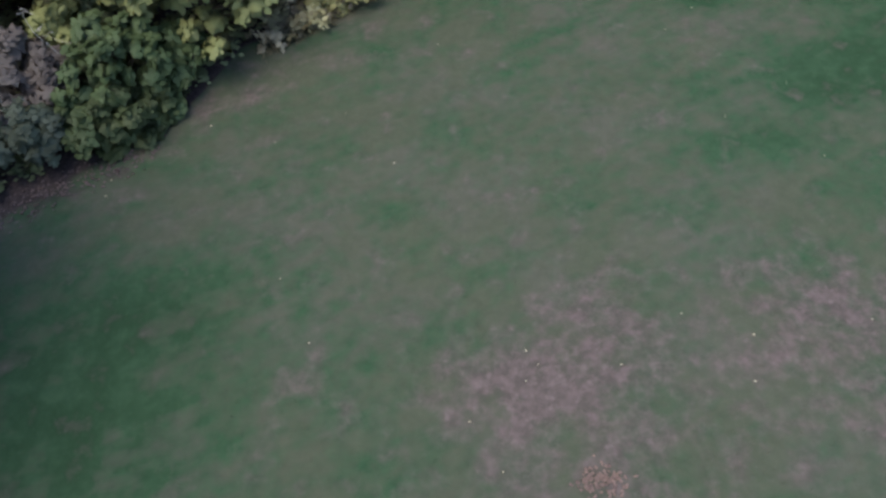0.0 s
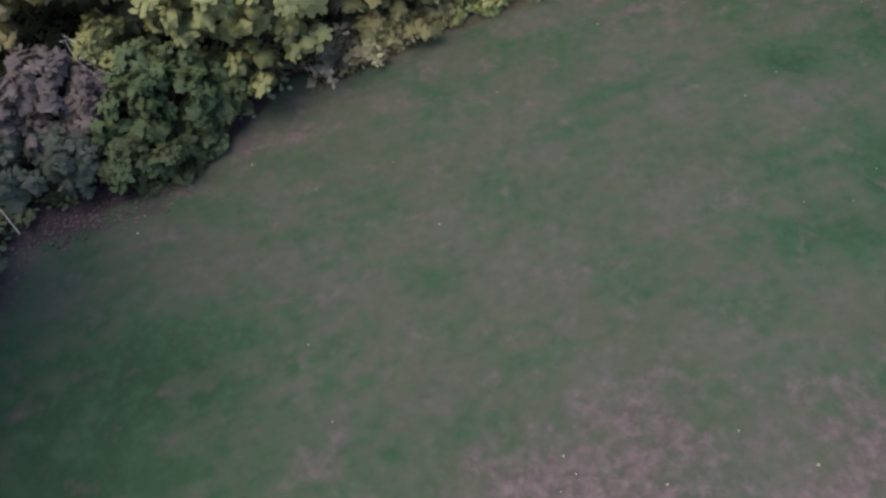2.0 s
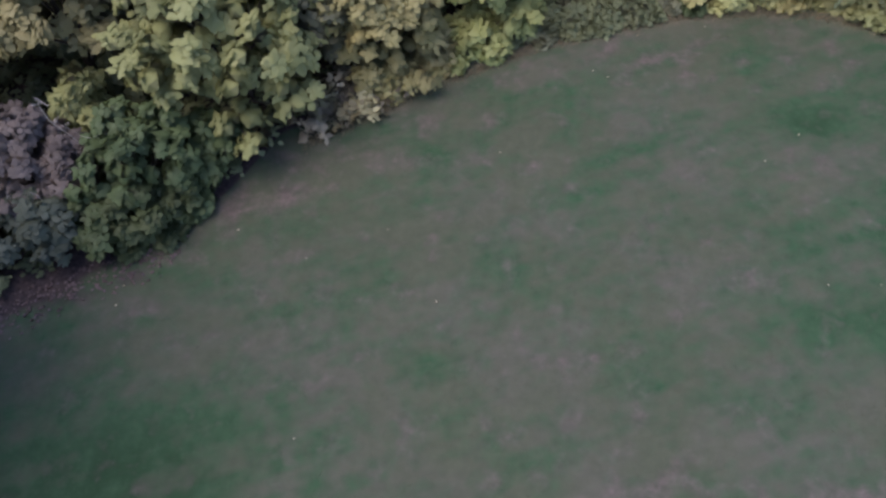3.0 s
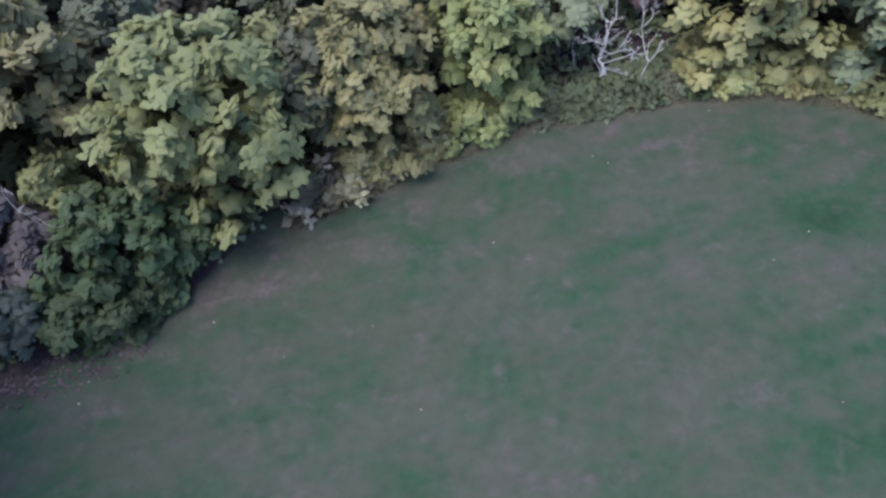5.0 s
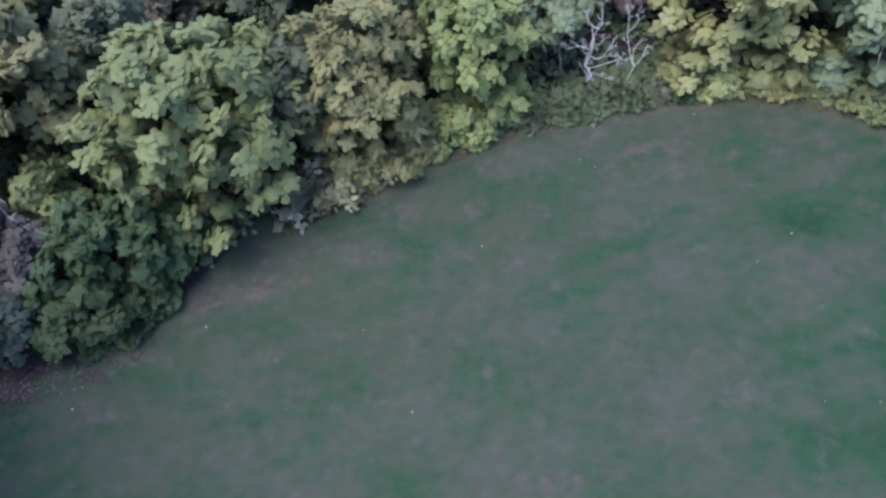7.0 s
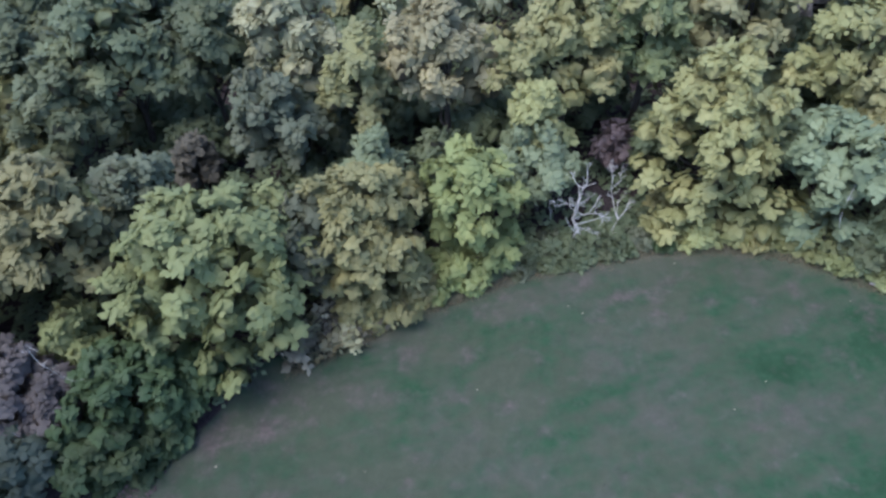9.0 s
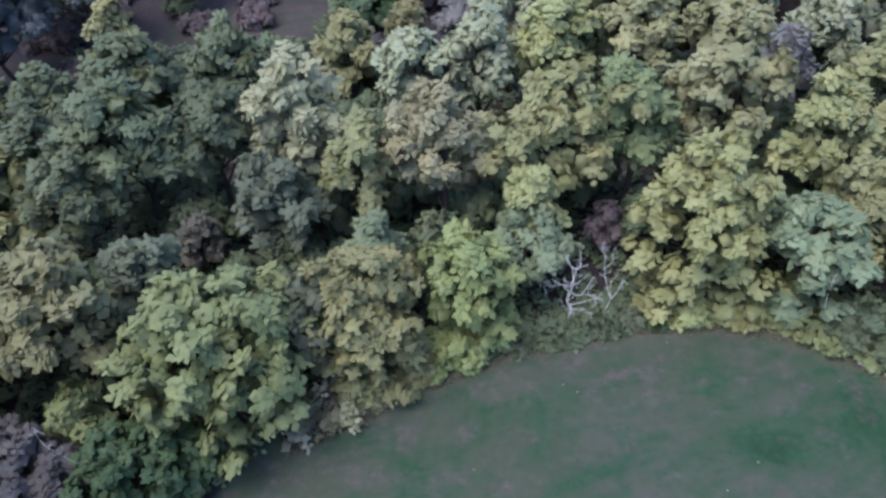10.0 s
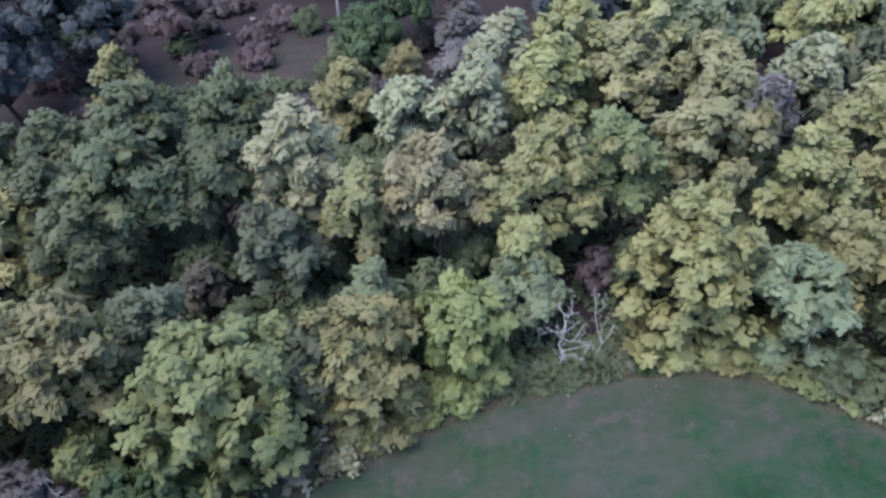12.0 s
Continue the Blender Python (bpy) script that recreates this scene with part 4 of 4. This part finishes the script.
dead_limbs("leafless bleached white shrub with crooked twigs leaning over the edge", 1.4, 33.9, [
    ((0, 0, -0.05), (-0.15, -1.2, 2.3), 0.06, 0), ((-0.15, -1.2, 2.3), (-0.06, -1.9, 2.1), 0.05, 1), ((-0.06, -1.9, 2.1), (-0.05, -2.0, 2.75), 0.055, 0),
    ((-0.05, -2.0, 2.75), (-0.45, -2.45, 3.55), 0.045, 2), ((-0.05, -2.0, 2.75), (0.25, -1.25, 2.6), 0.045, 1), ((0.25, -1.25, 2.6), (0.95, -0.75, 3.25), 0.045, 1),
    ((0.25, -1.25, 2.6), (1.05, -2.6, 3.8), 0.045, 5), ((-0.05, -2.0, 2.75), (0.9, -2.2, 3.6), 0.045, 5), ((-0.05, -2.0, 2.6), (0.9, -2.05, 2.3), 0.035, 4),
    ((0.25, -1.25, 2.6), (-0.2, -1.35, 3.2), 0.05, 3), ((-0.2, -1.35, 3.2), (-0.75, -1.35, 3.15), 0.045, 3), ((-0.2, -1.35, 3.2), (0.45, -0.7, 2.95), 0.04, 2),
    ((-0.15, -1.2, 2.3), (0.05, -0.5, 3.5), 0.065, 0), ((0.05, -0.5, 3.5), (0.35, -0.3, 4.25), 0.065, 4), ((0.05, -0.5, 3.5), (-0.15, -0.35, 4.1), 0.05, 2), ((-0.1, -1.1, 2.4), (0.3, -0.45, 3.6), 0.05, 3)], 21, BARK_PALE, 0.42)
dead_limbs("small leafless bleached shrub in the edge of the wood", 0.3, 34.6, [((0, 0, -0.05), (-0.1, -0.55, 2.3), 0.04, 3), ((-0.1, -0.55, 2.3), (0.1, -0.2, 3.1), 0.03, 1), ((0.05, 0, -0.05), (0.45, -0.4, 2.6), 0.025, 0)], 25, BARK_PALE, 0.3)
dead_limbs("leafless bleached sapling with a few crooked twigs", 3.25, 33.9, [((0, 0, -0.1), (0.0, 0, 1.2), 0.07, 0), ((0.0, 0, 1.2), (-0.35, 0.9, 2.1), 0.062, 1), ((-0.35, 0.9, 2.1), (-0.5, 1.2, 3.3), 0.052, 4), ((0.0, 0, 1.2), (0.5, 0.75, 1.75), 0.052, 3), ((0, 0, 1.2), (0.2, 0.7, 1.9), 0.045, 1),
    ((-0.35, 0.9, 2.1), (-0.1, 1.0, 2.9), 0.055, 2)], 22, BARK_PALE, 0.4)
dead_limbs("leafless bleached branches rising from the bushes", -16.6, 23.2, [((0, 0, -0.05), (0.15, -0.4, 4.2), 0.045, 0), ((0.15, -0.4, 4.2), (0.65, -0.55, 5.1), 0.035, 1), ((0.15, -0.4, 4.2), (0.8, -0.6, 4.7), 0.028, 1),
    ((0.1, -0.35, 3.4), (1.1, -0.7, 4.0), 0.016, 0), ((1.1, -0.7, 4.0), (1.8, -0.5, 3.8), 0.014, 0)], 23, BARK_PALE, 0.35)
dead_limbs("leafless grey branches in a withered bush", -17.6, 20.9, [((0, 0, -0.05), (0.5, 0.0, 2.9), 0.05, 2), ((0.3, 0, 1.8), (0.0, -0.2, 3.0), 0.03, 2)], 24, BARK_GREY, 0.4)
dead_limbs("leafless bleached twigs standing out of a blue-green tree", 13.1, 35.0, [((0, 0, -0.05), (-0.35, -0.1, 4.3), 0.05, 0), ((-0.35, -0.1, 4.3), (-0.3, -0.1, 5.4), 0.035, 2), ((-0.35, -0.1, 4.3), (-0.9, -0.3, 5.0), 0.03, 1)], 26, BARK_PALE, 0.4)

pole = tagged(new("wooden_pole"), "thin pale wooden pole leaning in the bushes", "pole")
v, f = tubes([bend((-19.02, 18.22, 0.0), (-21.5, 20.5, 2.05), 0.03, 0.024, np.random.default_rng(1), 0.0, 6)], 8)
mesh_object("shaft", v, f, BARK_PALE, pole, smooth=True)
log = tagged(new("fallen_log"), "pale barkless log lying at the field's edge", "log")
v, f = tubes([bend((13.3, 31.95, 0.08), (14.0, 31.6, 0.10), 0.09, 0.07, np.random.default_rng(2), 0.04, 8)], 10)
mesh_object("stem", v, f, BARK_GREY, log, smooth=True)
birch = tagged(new("birch_tree"), "slender white birch trunk at the clearing", "tree", "trees round the clearing")
v, f = tubes([bend((-17.0, 69.5, 0), (-17.4, 69.8, 7.5), 0.14, 0.06, np.random.default_rng(3), 0.02, 8)], 8)
mesh_object("trunk", v, f, BARK_PALE, birch, smooth=True)

# ---------------------------------------------------------------- grass and fallen leaves
rng = np.random.default_rng(11)
n = 90000
px, py = rng.uniform(-26, 19, n), rng.uniform(2, 34.5, n)
keep = py < edge_y(px) + 0.5
px, py = px[keep], py[keep]
a = field_attrs(px, py)
n = len(px)
a3 = {key: np.repeat(v, 9) for key, v in a.items()}
base = np.repeat(np.stack([px, py, ground_z(px, py) - 0.005], 1), 3, 0) + np.concatenate([rng.normal(size=(n * 3, 2)) * 0.03, np.zeros((n * 3, 1))], 1)
ang = rng.uniform(0, 2 * math.pi, n * 3)
w = 0.012 * np.stack([np.cos(ang), np.sin(ang), np.zeros(n * 3)], 1)
tip = base + np.concatenate([rng.normal(size=(n * 3, 2)) * 0.03, rng.uniform(0.012, 0.035, (n * 3, 1))], 1)
v = np.stack([base - w, base + w, tip], 1).reshape(-1, 3)
grass = mesh_object("grass", v, np.arange(n * 9).reshape(-1, 3), MAT_GRASS, attrs=a3)
tagged(grass, "short mown grass tufts on the field", "grass", kind="stuff")

n = 130
px, py = rng.uniform(-20, 15, n), rng.uniform(4, 33, n)
keep = (py < edge_y(px)) & (rng.uniform(size=n) < 0.25 + blobs(px, py, BARE))
px, py = px[keep], py[keep]
cs = np.stack([px, py, ground_z(px, py) + 0.03], 1)
v, f, tone, own, sw = leaves_mesh(rng, cs, np.tile(np.array((0, 0, 1.0)), (len(cs), 1)), np.full(len(cs), 0.02), 1, 0.085)
tagged(mesh_object("fallen_leaves", v, f, LEAVES["straw"], attrs={"tone": tone, "swell": sw}), "pale fallen leaves scattered on the grass", "fallen leaves", kind="stuff")

n = 420
px = rng.uniform(-20.5, -12.8, n)
py = edge_y(px) + rng.normal(size=n) * 0.55 - 0.2
cs = np.stack([px, py, ground_z(px, py) + 0.03], 1)
v, f, tone, own, sw = leaves_mesh(rng, cs, unit(np.array((0, 0, 1.0)) + rng.normal(size=cs.shape) * 0.2), np.full(n, 0.04), 2, 0.12)
v[:, 2] = np.maximum(v[:, 2], 0.012)
tagged(mesh_object("fallen_leaves", v, f, LEAVES["rust"], attrs={"tone": tone, "swell": sw}), "reddish-brown fallen leaves under the bushes at the edge", "fallen leaves", kind="stuff")

n = 4200
px = rng.uniform(-9.5, 17, n)
py = edge_y(px) + rng.normal(size=n) * 0.16 + 0.02
ang = rng.uniform(0, 2 * math.pi, n)
w = 0.02 * np.stack([np.cos(ang), np.sin(ang), np.zeros(n)], 1)
base = np.stack([px, py, ground_z(px, py) - 0.01], 1)
tip = base + np.concatenate([rng.normal(size=(n, 2)) * 0.07, rng.uniform(0.08, 0.24, (n, 1))], 1)
up = np.tile(unit(np.array((0.0, -0.4, 1.0))), (n * 3, 1))
tagged(mesh_object("dry_grass", np.stack([base - w, base + w, tip], 1).reshape(-1, 3), np.arange(n * 3).reshape(-1, 3), LEAVES["dry_grass"], attrs={"tone": np.repeat(rng.uniform(0, 1, n), 3), "swell": up}),
       "uncut tan dry grass along the edge of the mown field", "grass", kind="stuff")

n = 110
px, py = 2.4 + rng.normal(size=n) * 0.30, 7.15 + rng.normal(size=n) * 0.22
cs = np.stack([px, py, ground_z(px, py) + 0.025], 1)
v, f, tone, own, sw = leaves_mesh(rng, cs, unit(np.array((0, 0, 1.0)) + rng.normal(size=cs.shape) * 0.2), np.full(n, 0.03), 2, 0.11)
v[:, 2] = np.maximum(v[:, 2], 0.012)
tagged(mesh_object("fallen_leaves", v, f, LEAVES["russet"], attrs={"tone": tone, "swell": sw}), "small patch of reddish-brown fallen leaves on the thin grass", "fallen leaves", kind="stuff")

# ---------------------------------------------------------------- small things in the clearing
for x, y, s, seed in ((-24.7, 70.0, 0.42, 31), (-25.9, 67.2, 0.32, 32)):
    r = np.random.default_rng(seed)
    rock = tagged(new("rock"), "pale grey rock lying in the clearing", "rock", "rocks in the clearing")
    rock.location = (x, y, 0)
    bv, bf = ball(3)
    v = 0.6 * bv * (1 + 0.16 * np.sin(bv @ r.normal(size=(3, 3)) * 2.2).sum(1, keepdims=True) / 2) * np.array((1.2, 0.8, 0.7)) * s
    mesh_object("boulder", v + np.array((0, 0, 0.3 * s)), bf, BARK_GREY, rock, smooth=True)
snag = tagged(new("dead_tree"), "thin pale leafless trunk standing beyond the wood", "tree", "dead wood")
r = np.random.default_rng(41)
v, f = tubes([bend((22.4, 72.5, -0.1), (22.5, 72.6, 6.0), 0.09, 0.03, r, 0.02, 8), bend((22.45, 72.55, 3.2), (23.2, 72.2, 4.4), 0.03, 0.01, r, 0.08, 5), bend((22.45, 72.55, 4.1), (21.8, 72.4, 5.2), 0.03, 0.01, r, 0.08, 5)], 6)
mesh_object("trunk", v, f, BARK_PALE, snag, smooth=True)
make_tree("bush", "grey-mauve leafless-looking bush behind the wood", "bush", "bushes beyond the wood", -6.2, 64.2, 3.6, 2.0, "dusty", 951, 0.05, 0.36, 0.9, 26, 11)
make_tree("bush", "round grey-blue bush beyond the wood", "bush", "bushes beyond the wood", 20.3, 62.6, 3.4, 2.2, "dusty", 950, 0.05, 0.36, 0.9, 26, 11)
